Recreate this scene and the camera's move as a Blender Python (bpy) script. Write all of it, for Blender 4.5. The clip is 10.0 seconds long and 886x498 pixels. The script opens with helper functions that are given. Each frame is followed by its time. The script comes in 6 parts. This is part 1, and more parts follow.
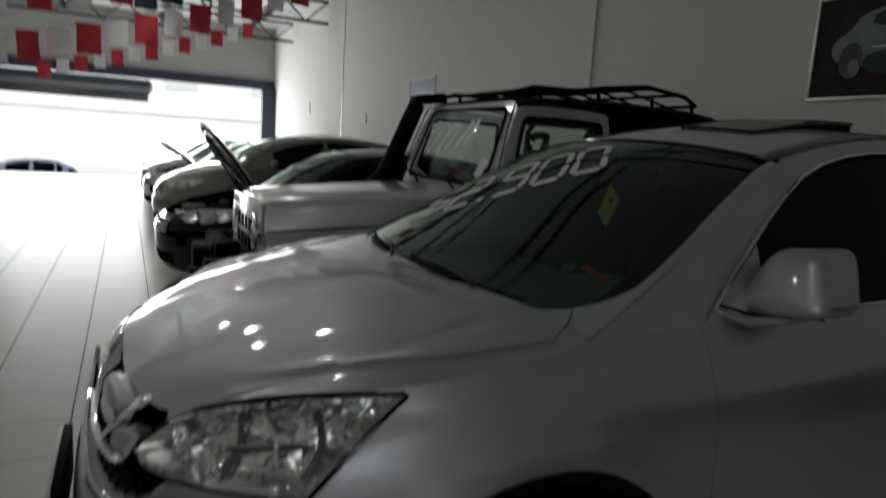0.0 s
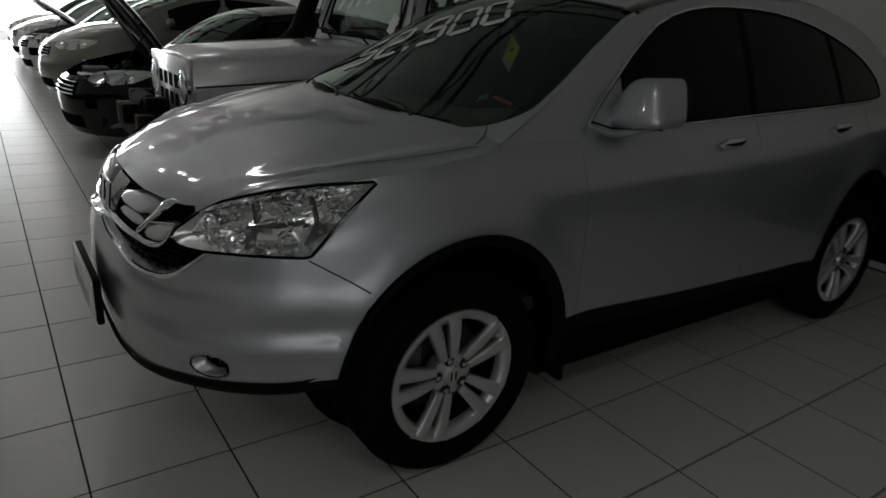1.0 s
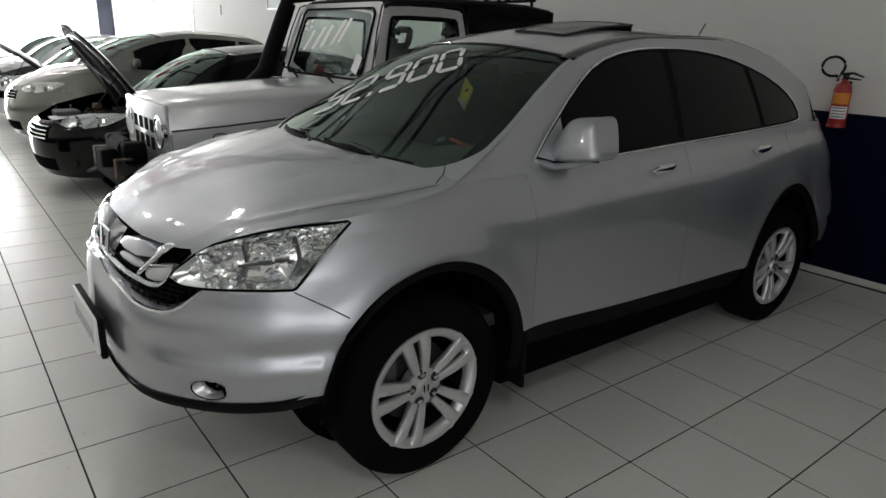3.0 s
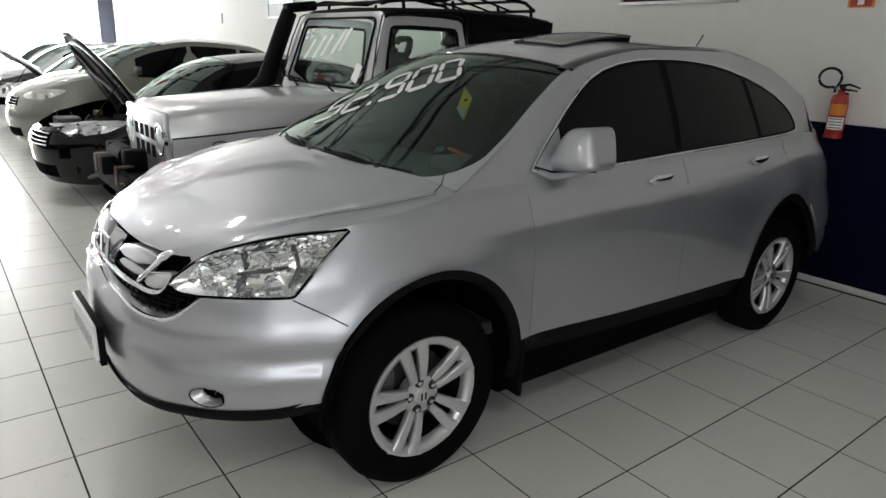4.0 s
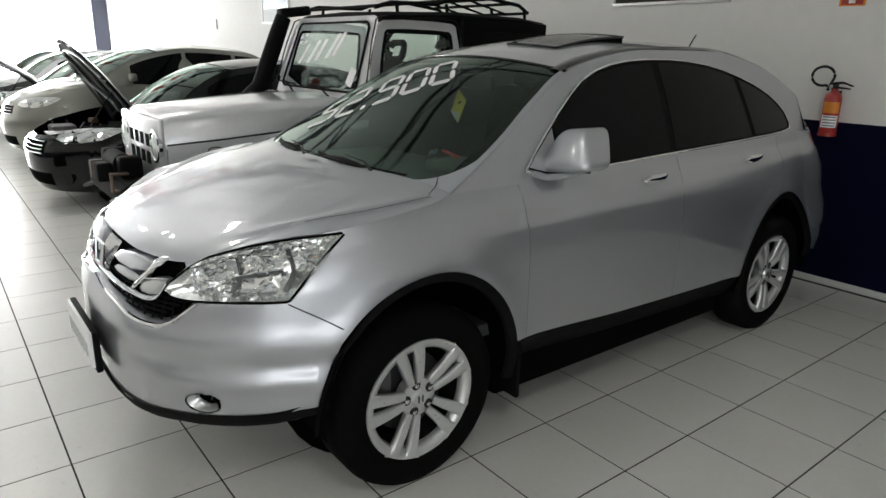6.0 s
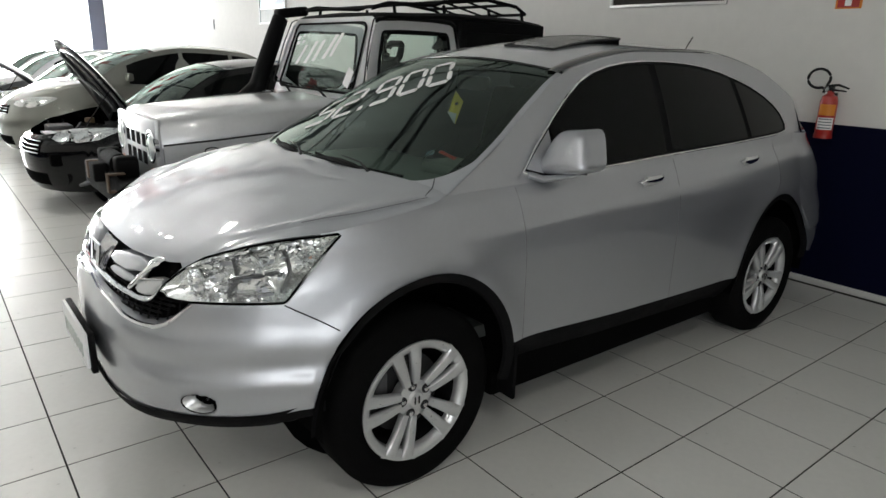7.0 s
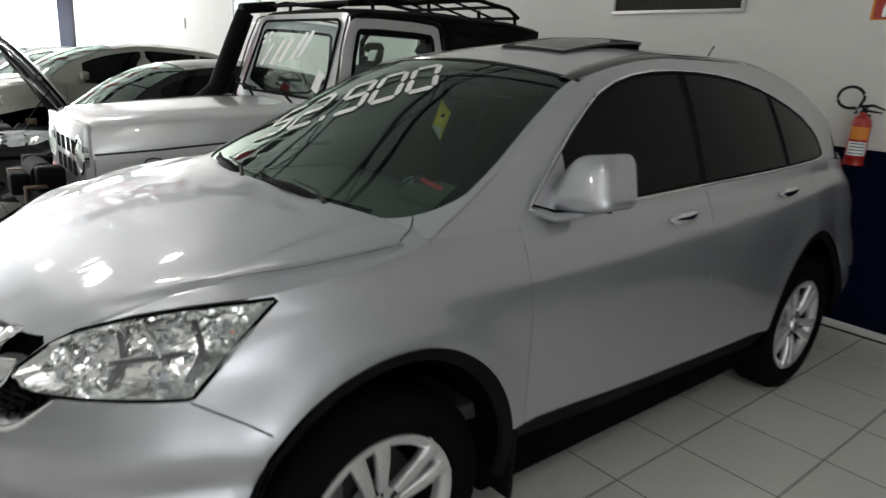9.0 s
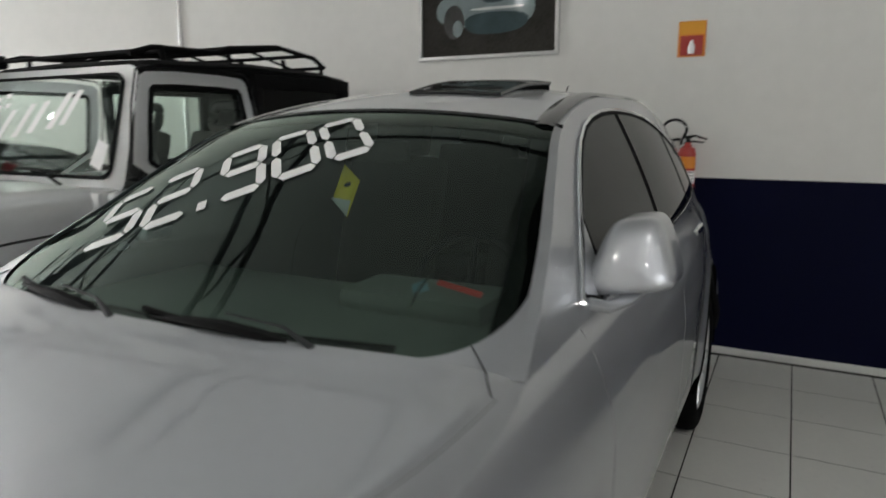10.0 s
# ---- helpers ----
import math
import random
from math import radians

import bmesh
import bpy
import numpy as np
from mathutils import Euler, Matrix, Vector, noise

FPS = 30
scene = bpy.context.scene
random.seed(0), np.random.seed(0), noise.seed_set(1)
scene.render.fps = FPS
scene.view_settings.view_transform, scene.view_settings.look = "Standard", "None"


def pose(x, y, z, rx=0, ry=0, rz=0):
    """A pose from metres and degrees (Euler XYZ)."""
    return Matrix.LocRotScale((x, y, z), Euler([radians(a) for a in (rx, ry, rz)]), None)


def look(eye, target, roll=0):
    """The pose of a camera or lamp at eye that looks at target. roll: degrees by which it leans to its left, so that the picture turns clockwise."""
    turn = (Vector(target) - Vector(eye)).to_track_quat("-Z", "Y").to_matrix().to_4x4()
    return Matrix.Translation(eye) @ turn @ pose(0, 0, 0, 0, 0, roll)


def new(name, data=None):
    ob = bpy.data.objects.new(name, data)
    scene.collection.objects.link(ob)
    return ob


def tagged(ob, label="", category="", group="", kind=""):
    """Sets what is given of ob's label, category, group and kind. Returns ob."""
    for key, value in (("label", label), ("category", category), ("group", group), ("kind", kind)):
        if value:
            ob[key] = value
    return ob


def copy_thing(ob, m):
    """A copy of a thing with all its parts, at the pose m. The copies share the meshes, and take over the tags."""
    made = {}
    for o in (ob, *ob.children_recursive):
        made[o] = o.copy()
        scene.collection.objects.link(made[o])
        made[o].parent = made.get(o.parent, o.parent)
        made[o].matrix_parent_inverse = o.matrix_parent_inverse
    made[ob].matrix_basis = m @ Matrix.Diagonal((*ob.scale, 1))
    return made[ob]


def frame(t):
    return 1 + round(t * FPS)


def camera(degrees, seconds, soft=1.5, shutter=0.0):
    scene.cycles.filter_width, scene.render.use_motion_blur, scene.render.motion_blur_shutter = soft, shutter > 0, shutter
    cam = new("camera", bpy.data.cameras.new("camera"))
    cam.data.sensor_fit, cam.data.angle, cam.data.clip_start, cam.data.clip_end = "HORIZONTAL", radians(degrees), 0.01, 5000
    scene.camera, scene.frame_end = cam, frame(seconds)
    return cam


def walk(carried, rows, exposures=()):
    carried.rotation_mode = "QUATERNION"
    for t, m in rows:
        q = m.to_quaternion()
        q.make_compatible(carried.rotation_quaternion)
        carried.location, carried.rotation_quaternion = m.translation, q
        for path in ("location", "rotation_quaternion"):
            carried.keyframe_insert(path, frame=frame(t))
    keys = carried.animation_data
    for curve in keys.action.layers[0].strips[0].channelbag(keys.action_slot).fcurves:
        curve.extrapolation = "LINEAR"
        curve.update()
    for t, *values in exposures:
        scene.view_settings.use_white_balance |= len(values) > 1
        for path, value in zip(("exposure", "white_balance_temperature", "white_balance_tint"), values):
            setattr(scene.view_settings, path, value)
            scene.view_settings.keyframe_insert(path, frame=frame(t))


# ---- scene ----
cam = camera(67.9, 10.0, shutter=0.5)
PATH = [
    (0, (-1.504, -1.104, 1.522), (-0.64, 0.674, 1.221), 3.7),
    (0.5, (-1.738, -1.297, 1.5), (-0.785, 0.377, 0.962), 8.4),
    (1, (-1.887, -1.544, 1.491), (-0.794, -0.008, 0.823), 3.8),
    (1.5, (-1.947, -1.629, 1.537), (-0.839, -0.075, 0.938), 2.1),
    (2, (-1.99, -1.688, 1.552), (-0.843, -0.172, 0.928), 2.6),
    (2.5, (-2.02, -1.742, 1.592), (-0.85, -0.244, 0.974), 1.9),
    (4, (-2.036, -1.777, 1.615), (-0.857, -0.271, 1.032), 2.2),
    (4.5, (-2.033, -1.785, 1.616), (-0.842, -0.284, 1.042), 1.9),
    (5, (-2.034, -1.783, 1.615), (-0.851, -0.277, 1.038), 1.7),
    (5.5, (-2.031, -1.785, 1.612), (-0.848, -0.279, 1.037), 1.5),
    (7, (-2.028, -1.787, 1.614), (-0.835, -0.287, 1.043), 1.7),
    (7.5, (-2.026, -1.779, 1.61), (-0.824, -0.288, 1.033), 1.7),
    (8, (-2.011, -1.745, 1.609), (-0.813, -0.236, 1.073), 2.7),
    (8.5, (-1.861, -1.61, 1.588), (-0.582, -0.163, 1.069), 3.1),
    (9, (-1.633, -1.275, 1.576), (-0.386, 0.192, 1.034), 3.4),
    (9.5, (-1.58, -0.808, 1.558), (-0.084, 0.427, 1.071), 0.1),
    (10, (-1.559, -0.333, 1.55), (0.18, 0.583, 1.181), -0.2),
]
EXPOSURES = [(0.0, -0.15), (1.0, -0.28), (1.5, 0.27), (2.0, 0.5), (2.5, 0.93), (4.0, 1.84), (7.5, 1.93), (9.0, 1.90), (9.5, 1.95), (10.0, 2.08)]
walk(cam, [(t, look(eye, target, roll)) for t, eye, target, roll in PATH], EXPOSURES)

# ---- world and light ----
WALL_X, FAR_Y, FRONT_X, BACK_Y, ROOF_Z = 3.165, 22.8, -8.5, -7.5, 5.2
SKYLIGHTS = (-6.3, -2.6, 1.1)
world = bpy.data.worlds.new("sky")
world.use_nodes = True
sky = world.node_tree.nodes.new("ShaderNodeTexSky")
sky.sky_type, sky.sun_disc = "NISHITA", False
sky.sun_elevation, sky.sun_rotation = radians(50), radians(200)
world.node_tree.links.new(sky.outputs[0], world.node_tree.nodes["Background"].inputs[0])
world.node_tree.nodes["Background"].inputs[1].default_value = 0.15
scene.world = world
sun = new("sun", bpy.data.lights.new("sun", "SUN"))
sun.data.energy, sun.data.angle, sun.data.color = 5.0, radians(0.6), (1.0, 0.96, 0.9)
sun.matrix_world = look((-14, -12, 45), (0, 24, 0))


def area(name, m, sx, sy, watts, colour=(1, 1, 1)):
    """A rectangular lamp for the daylight of an opening."""
    lamp = new(name, bpy.data.lights.new(name, "AREA"))
    lamp.data.shape, lamp.data.size, lamp.data.size_y = "RECTANGLE", sx, sy
    lamp.data.energy, lamp.data.color = watts, colour
    lamp.matrix_world = m
    return lamp


area("daylight_far", look((-1.2, FAR_Y - 0.1, 1.6), (-1.2, 0, 1.2)), 7.8, 2.9, 460, (0.97, 0.99, 1.0))
# unseen window, added to light the wing and bumper; nested sizes soften its edge
for k, (wide, high, watts) in enumerate(((6.0, 2.8, 8), (4.8, 2.3, 7), (3.5, 1.8, 6), (2.2, 1.2, 4))):
    area("unseen_window_light", look((-4.3, BACK_Y + 0.05 + 0.01 * k, 1.5), (-4.3, 0, 1.4)), wide, high, watts, (0.94, 0.97, 1.0))
for x in SKYLIGHTS:
    area("skylight_sky", pose(x, 11.15, ROOF_Z - 0.01), 3.68, 21.1, 11, (0.96, 1.0, 0.98))
# the row at x -5.8 and the near lamp are unseen, added for light
LAMPS = ((-0.85, 5.5), (-1.75, 7.0), (-2.1, 9.35), (-1.2, 13.2), (-1.0, 16.8), (-5.8, -1.0), (-5.8, 5.0), (-5.8, 11.0), (-2.2, -2.9), (-5.8, -5.0))
for x, y in LAMPS:
    lamp = area("ceiling_lamp_light", pose(x, y, 4.07), 0.2, 0.2, 6 if x < -5 or y < 0 else 4.5, (1.0, 0.97, 0.92))
    lamp.data.shape = "DISK"


# ---- materials ----
def mat(name, colour, rough=0.5, metal=0.0, coat=0.0, vary=0.06, scale=6.0, bump=0.0, bump_scale=120.0, spec=0.5, each=0.0, emit=0.0, speck=0.0):
    """A procedural material: base colour varied at two scales, roughness that follows it, fine relief."""
    m = bpy.data.materials.new(name)
    m.use_nodes = True
    nt = m.node_tree
    b = nt.nodes["Principled BSDF"]
    tex = nt.nodes.new("ShaderNodeTexCoord")
    big, fine = nt.nodes.new("ShaderNodeTexNoise"), nt.nodes.new("ShaderNodeTexNoise")
    big.inputs["Scale"].default_value, big.inputs["Detail"].default_value = scale, 5
    fine.inputs["Scale"].default_value, fine.inputs["Detail"].default_value = scale * 14, 3
    nt.links.new(tex.outputs["Object"], big.inputs["Vector"])
    nt.links.new(tex.outputs["Object"], fine.inputs["Vector"])
    add = nt.nodes.new("ShaderNodeMath")
    add.operation = "ADD"
    nt.links.new(big.outputs["Fac"], add.inputs[0])
    nt.links.new(fine.outputs["Fac"], add.inputs[1])
    value = add.outputs[0]
    if each:
        info = nt.nodes.new("ShaderNodeObjectInfo")
        mul = nt.nodes.new("ShaderNodeMath")
        mul.operation, mul.inputs[1].default_value, = "MULTIPLY_ADD", each
        nt.links.new(info.outputs["Random"], mul.inputs[0])
        nt.links.new(add.outputs[0], mul.inputs[2])
        value = mul.outputs[0]
    ramp = nt.nodes.new("ShaderNodeMapRange")
    ramp.inputs["From Min"].default_value, ramp.inputs["From Max"].default_value = 0.6, 1.4 + each
    ramp.inputs["To Min"].default_value, ramp.inputs["To Max"].default_value = 1 - vary, 1 + vary
    nt.links.new(value, ramp.inputs["Value"])
    mix = nt.nodes.new("ShaderNodeVectorMath")
    mix.operation = "SCALE"
    mix.inputs[0].default_value = colour
    nt.links.new(ramp.outputs[0], mix.inputs["Scale"])
    nt.links.new(mix.outputs[0], b.inputs["Base Color"])
    rr = nt.nodes.new("ShaderNodeMapRange")
    rr.inputs["From Min"].default_value, rr.inputs["From Max"].default_value = 0.6, 1.4
    rr.inputs["To Min"].default_value, rr.inputs["To Max"].default_value = rough * 0.88, min(1, rough * 1.12)
    nt.links.new(add.outputs[0], rr.inputs["Value"])
    nt.links.new(rr.outputs[0], b.inputs["Roughness"])
    b.inputs["Metallic"].default_value, b.inputs["Coat Weight"].default_value = metal, coat
    b.inputs["Coat Roughness"].default_value, b.inputs["Specular IOR Level"].default_value = 0.045, spec
    if emit:
        b.inputs["Emission Color"].default_value, b.inputs["Emission Strength"].default_value = (*colour, 1), emit
    if bump:
        grain, bn = nt.nodes.new("ShaderNodeTexNoise"), nt.nodes.new("ShaderNodeBump")
        grain.inputs["Scale"].default_value, grain.inputs["Detail"].default_value = bump_scale, 3
        nt.links.new(tex.outputs["Object"], grain.inputs["Vector"])
        nt.links.new(grain.outputs["Fac"], bn.inputs["Height"])
        bn.inputs["Strength"].default_value, bn.inputs["Distance"].default_value = bump, 0.002
        nt.links.new(bn.outputs["Normal"], b.inputs["Normal"])
    return m


def glass(name, tint, rough=0.0, facing=0.06):
    """Thin glass: a tinted see-through layer with a glossy coat that grows towards grazing angles."""
    m = bpy.data.materials.new(name)
    m.use_nodes = True
    nt = m.node_tree
    nt.nodes.clear()
    out, mixer = nt.nodes.new("ShaderNodeOutputMaterial"), nt.nodes.new("ShaderNodeMixShader")
    tr, gl, fr = nt.nodes.new("ShaderNodeBsdfTransparent"), nt.nodes.new("ShaderNodeBsdfGlossy"), nt.nodes.new("ShaderNodeLayerWeight")
    power, scaled = nt.nodes.new("ShaderNodeMath"), nt.nodes.new("ShaderNodeMath")
    tr.inputs["Color"].default_value = (*tint, 1)
    gl.inputs["Roughness"].default_value = rough
    fr.inputs["Blend"].default_value = 0.5
    power.operation, scaled.operation = "POWER", "MULTIPLY_ADD"
    power.inputs[1].default_value, scaled.inputs[1].default_value, scaled.inputs[2].default_value = 5.0, 1 - facing, facing
    gl.inputs["Color"].default_value = (0.86, 1.0, 0.91, 1)
    nt.links.new(fr.outputs["Facing"], power.inputs[0])
    nt.links.new(power.outputs[0], scaled.inputs[0])
    nt.links.new(scaled.outputs[0], mixer.inputs[0])
    nt.links.new(tr.outputs[0], mixer.inputs[1])
    nt.links.new(gl.outputs[0], mixer.inputs[2])
    nt.links.new(mixer.outputs[0], out.inputs[0])
    return m


SILVER = mat("silver_paint", (0.48, 0.495, 0.525), 0.42, 0.85, 1.0, 0.03, 3.0)
SILVER.node_tree.nodes["Principled BSDF"].inputs["Coat IOR"].default_value = 1.7
SILVER.node_tree.nodes["Principled BSDF"].inputs["Coat Roughness"].default_value = 0.045
SILVER_JEEP = mat("silver_paint_old", (0.72, 0.73, 0.74), 0.34, 0.5, 1.0, 0.04, 3.0)
BLACK_PAINT = mat("black_paint", (0.003, 0.003, 0.0035), 0.12, 0.0, 0.25, 0.1, 3.0, spec=0.2)
OLIVE = mat("grey_green_paint", (0.22, 0.225, 0.20), 0.30, 0.7, 1.0, 0.04, 3.0)
WHITE_PAINT = mat("white_paint", (0.75, 0.75, 0.77), 0.3, 0.0, 1.0, 0.02, 3.0)
DARK_CAR = mat("dark_grey_paint", (0.08, 0.085, 0.09), 0.3, 0.3, 1.0, 0.05, 3.0)
PLASTIC = mat("black_plastic", (0.006, 0.006, 0.0065), 0.6, 0.0, 0.0, 0.15, 20.0, 0.25, 500.0, spec=0.25)
GLOSS_BLACK = mat("gloss_black", (0.004, 0.004, 0.005), 0.18, 0.0, 0.5, 0.1, 5.0)
RUBBER = mat("tyre_rubber", (0.0035, 0.0035, 0.0035), 0.85, 0.0, 0.0, 0.2, 12.0, 0.3, 260.0, spec=0.06)
MATT_BLACK = mat("matt_black", (0.004, 0.004, 0.0045), 0.75, 0.0, 0.0, 0.2, 14.0, 0.3, 300.0, spec=0.12)
WELL = mat("wheel_well_liner", (0.002, 0.002, 0.002), 0.95, 0.0, 0.0, 0.2, 9.0, spec=0.05)
FAINT = mat("door_shut_line", (0.22, 0.22, 0.225), 0.6, 0.3, 0.0, 0.1, 9.0)
SEAM = mat("shut_line", (0.02, 0.02, 0.021), 0.7, 0.0, 0.0, 0.1, 9.0)
CHROME = mat("chrome", (0.85, 0.86, 0.88), 0.07, 1.0, 0.0, 0.02, 9.0)
ALLOY = mat("alloy_silver", (0.66, 0.67, 0.68), 0.3, 0.7, 0.6, 0.04, 8.0)
REFLECTOR = mat("lamp_reflector", (0.92, 0.93, 0.94), 0.06, 1.0, 0.0, 0.05, 20.0, 0.6, 40.0)
LAMP_BODY = mat("lamp_housing", (0.90, 0.90, 0.88), 0.10, 0.85, 0.0, 0.08, 20.0, 1.0, 34.0)
AMBER = mat("amber_lens", (0.7, 0.4, 0.32), 0.2, 0.0, 0.6, 0.05, 30.0)
SUNROOF = mat("sunroof_glass", (0.02, 0.022, 0.022), 0.05, 0.0, 1.0, 0.05, 4.0, spec=0.6)
TINT = mat("tinted_window", (0.002, 0.0024, 0.0024), 0.03, 0.0, 0.0, 0.05, 4.0, spec=0.09)
SCREEN = glass("windscreen_glass", (0.52, 0.64, 0.58), 0.0, 0.032)
LENS = glass("clear_lens", (0.97, 0.975, 0.98), 0.0, 0.03)
CAR_GLASS = glass("car_glass", (0.30, 0.35, 0.32))
JEEP_GLASS = glass("clear_car_glass", (0.90, 0.965, 0.935), 0.0, 0.06)
CABIN = mat("cabin_trim", (0.04, 0.045, 0.042), 0.7, 0.0, 0.0, 0.1, 8.0, 0.2, 300.0)
# cabin trim three times as pale: daylight on the dashboard put into the colour
LIT_DASH = mat("dashboard_trim_lit", (0.12, 0.135, 0.125), 0.6, 0.0, 0.0, 0.1, 8.0, 0.2, 300.0)
FABRIC = mat("seat_fabric", (0.03, 0.03, 0.03), 0.9, 0.0, 0.0, 0.15, 14.0, 0.3, 400.0)
WHITE_STICKER = mat("white_vinyl", (0.93, 0.93, 0.93), 0.45, 0.0, 0.0, 0.03, 9.0)
YELLOW = mat("yellow_paper", (0.75, 0.62, 0.05), 0.6, 0.0, 0.0, 0.08, 14.0)
GREYPAPER = mat("pale_paper", (0.55, 0.58, 0.56), 0.6, 0.0, 0.0, 0.08, 14.0)
RED = mat("red_enamel", (0.42, 0.022, 0.016), 0.3, 0.0, 0.5, 0.06, 9.0)
RED_FLAG = mat("red_flag_cloth", (0.42, 0.02, 0.03), 0.7, 0.0, 0.0, 0.12, 9.0)
BLUE_FLAG = mat("dark_blue_flag_cloth", (0.03, 0.035, 0.05), 0.8, 0.0, 0.0, 0.1, 9.0)
WHITE_FLAG = mat("white_flag_cloth", (0.75, 0.75, 0.76), 0.7, 0.0, 0.0, 0.08, 9.0)
ORANGE = mat("orange_sign", (0.75, 0.25, 0.02), 0.5, 0.0, 0.0, 0.06, 9.0)
AMBER_SIGN = mat("amber_sign", (0.8, 0.36, 0.03), 0.5, 0.0, 0.0, 0.06, 9.0)
WALL = mat("white_wall_paint", (0.78, 0.77, 0.74), 0.75, 0.0, 0.0, 0.035, 0.8, 0.25, 60.0)
# grey of the backlit far wall, with part of its shade in the colour
SHADED_GREY_WALL = mat("grey_wall_shaded", (0.34, 0.34, 0.33), 0.8, 0.0, 0.0, 0.06, 0.8, 0.25, 60.0)
NAVY = mat("navy_wall_paint", (0.0012, 0.0022, 0.018), 0.6, 0.0, 0.0, 0.12, 1.2, 0.25, 60.0, spec=0.1)
TILE = mat("pale_floor_tile", (0.72, 0.72, 0.69), 0.30, 0.0, 0.0, 0.07, 2.2, 0.06, 40.0, spec=0.8, each=0.5)
GROUT = mat("dark_grout", (0.025, 0.024, 0.022), 0.9, 0.0, 0.0, 0.25, 20.0)
STEEL = mat("dark_truss_steel", (0.025, 0.027, 0.03), 0.6, 0.3, 0.0, 0.15, 9.0)
ROOF = mat("roof_sheet", (0.62, 0.63, 0.62), 0.6, 0.2, 0.0, 0.12, 0.7)
LAMP_GLOW = mat("lamp_glow", (1.0, 0.97, 0.92), 0.4, emit=7.0, vary=0.01)
STREET = mat("street_concrete", (0.55, 0.55, 0.53), 0.85, 0.0, 0.0, 0.12, 0.8, 0.3, 30.0)
FACADE = mat("pale_facade", (0.75, 0.74, 0.71), 0.8, 0.0, 0.0, 0.06, 0.6)
WOOD_DARK = mat("dark_metal_post", (0.02, 0.024, 0.045), 0.5, 0.0, 0.0, 0.12, 3.0)
POSTER_DARK = mat("poster_print", (0.035, 0.032, 0.028), 0.6, 0.0, 0.0, 0.45, 5.0, spec=0.1)
POSTER_BLUE = mat("poster_blue_print", (0.09, 0.17, 0.22), 0.35, 0.0, 0.2, 0.3, 9.0)
POSTER_TEAL = mat("poster_teal_print", (0.05, 0.075, 0.08), 0.6, 0.0, 0.0, 0.3, 9.0, spec=0.1)
POSTER_CAR = mat("poster_pale_print", (0.16, 0.205, 0.21), 0.35, 0.0, 0.3, 0.25, 9.0)
FRAME_ALU = mat("aluminium_frame", (0.6, 0.6, 0.6), 0.35, 0.8, 0.0, 0.05, 9.0)
ENGINE = mat("engine_metal", (0.12, 0.12, 0.125), 0.5, 0.4, 0.0, 0.3, 18.0)
RUST = mat("brown_cap", (0.16, 0.11, 0.06), 0.6, 0.0, 0.0, 0.2, 18.0)
RUSTY_STEEL = mat("rusty_steel", (0.085, 0.05, 0.03), 0.7, 0.0, 0.0, 0.25, 18.0)


# ---- shape helpers ----
def obj(name, bm, material, smooth_angle=40):
    me = bpy.data.meshes.new(name)
    bmesh.ops.recalc_face_normals(bm, faces=bm.faces)
    bm.to_mesh(me)
    bm.free()
    me.materials.append(material)
    if smooth_angle:
        me.shade_smooth()
        me.set_sharp_from_angle(angle=radians(smooth_angle))
    return me


def part(name, bm, material, parent=None, label="", smooth_angle=40):
    """Links a bmesh as one mesh object under a thing or a part."""
    ob = new(name, obj(name, bm, material, smooth_angle))
    if parent is not None:
        ob.parent = parent
    if label:
        ob["label"] = label
    return ob


def thing(name, label, category, m=None, group="", kind=""):
    e = new(name)
    e.empty_display_size = 0.1
    if m is not None:
        e.matrix_world = m
    return tagged(e, label, category, group, kind)


def box(bm, cx, cy, cz, sx, sy, sz, bevel=0.0, m=None, seg=2):
    r = bmesh.ops.create_cube(bm, size=1.0, matrix=Matrix.Translation((cx, cy, cz)) @ Matrix.Diagonal((sx, sy, sz, 1)))
    vs = r["verts"]
    if bevel:
        es = {e for v in vs for e in v.link_edges}
        out = bmesh.ops.bevel(bm, geom=list(es), offset=bevel, segments=seg, affect="EDGES", profile=0.6)
        vs = list({v for f in out["faces"] for v in f.verts} | {v for v in vs if v.is_valid})
    if m is not None:
        bmesh.ops.transform(bm, matrix=m, verts=vs)
    return vs


def boxed(*args, **kw):
    bm = bmesh.new()
    box(bm, *args, **kw)
    return bm


def grid(bm, fn, us, vs, closed_u=False):
    """A sheet of quads through fn(u, v)."""
    rows = [[bm.verts.new(fn(u, v)) for v in vs] for u in us]
    n = len(us)
    for i in range(n if closed_u else n - 1):
        for j in range(len(vs) - 1):
            q = (rows[i][j], rows[(i + 1) % n][j], rows[(i + 1) % n][j + 1], rows[i][j + 1])
            if len({tuple(round(c, 6) for c in v.co) for v in q}) > 2:
                try:
                    bm.faces.new(q)
                except ValueError:
                    pass
    return rows


def tube(bm, pts, r, n=8, cap=True, flat=1.0):
    """A round rod along points."""
    pts = [Vector(p) for p in pts]
    rings = []
    for i, p in enumerate(pts):
        d = (pts[min(i + 1, len(pts) - 1)] - pts[max(i - 1, 0)]).normalized()
        a = d.cross(Vector((0, 0, 1)) if abs(d.z) < 0.95 else Vector((0, 1, 0))).normalized()
        b = d.cross(a)
        rr = r[i] if isinstance(r, (list, tuple)) else r
        rings.append([bm.verts.new(p + rr * (math.cos(2 * math.pi * k / n) * a + flat * math.sin(2 * math.pi * k / n) * b)) for k in range(n)])
    for i in range(len(rings) - 1):
        for k in range(n):
            bm.faces.new((rings[i][k], rings[i][(k + 1) % n], rings[i + 1][(k + 1) % n], rings[i + 1][k]))
    if cap:
        bm.faces.new(rings[0][::-1])
        bm.faces.new(rings[-1])


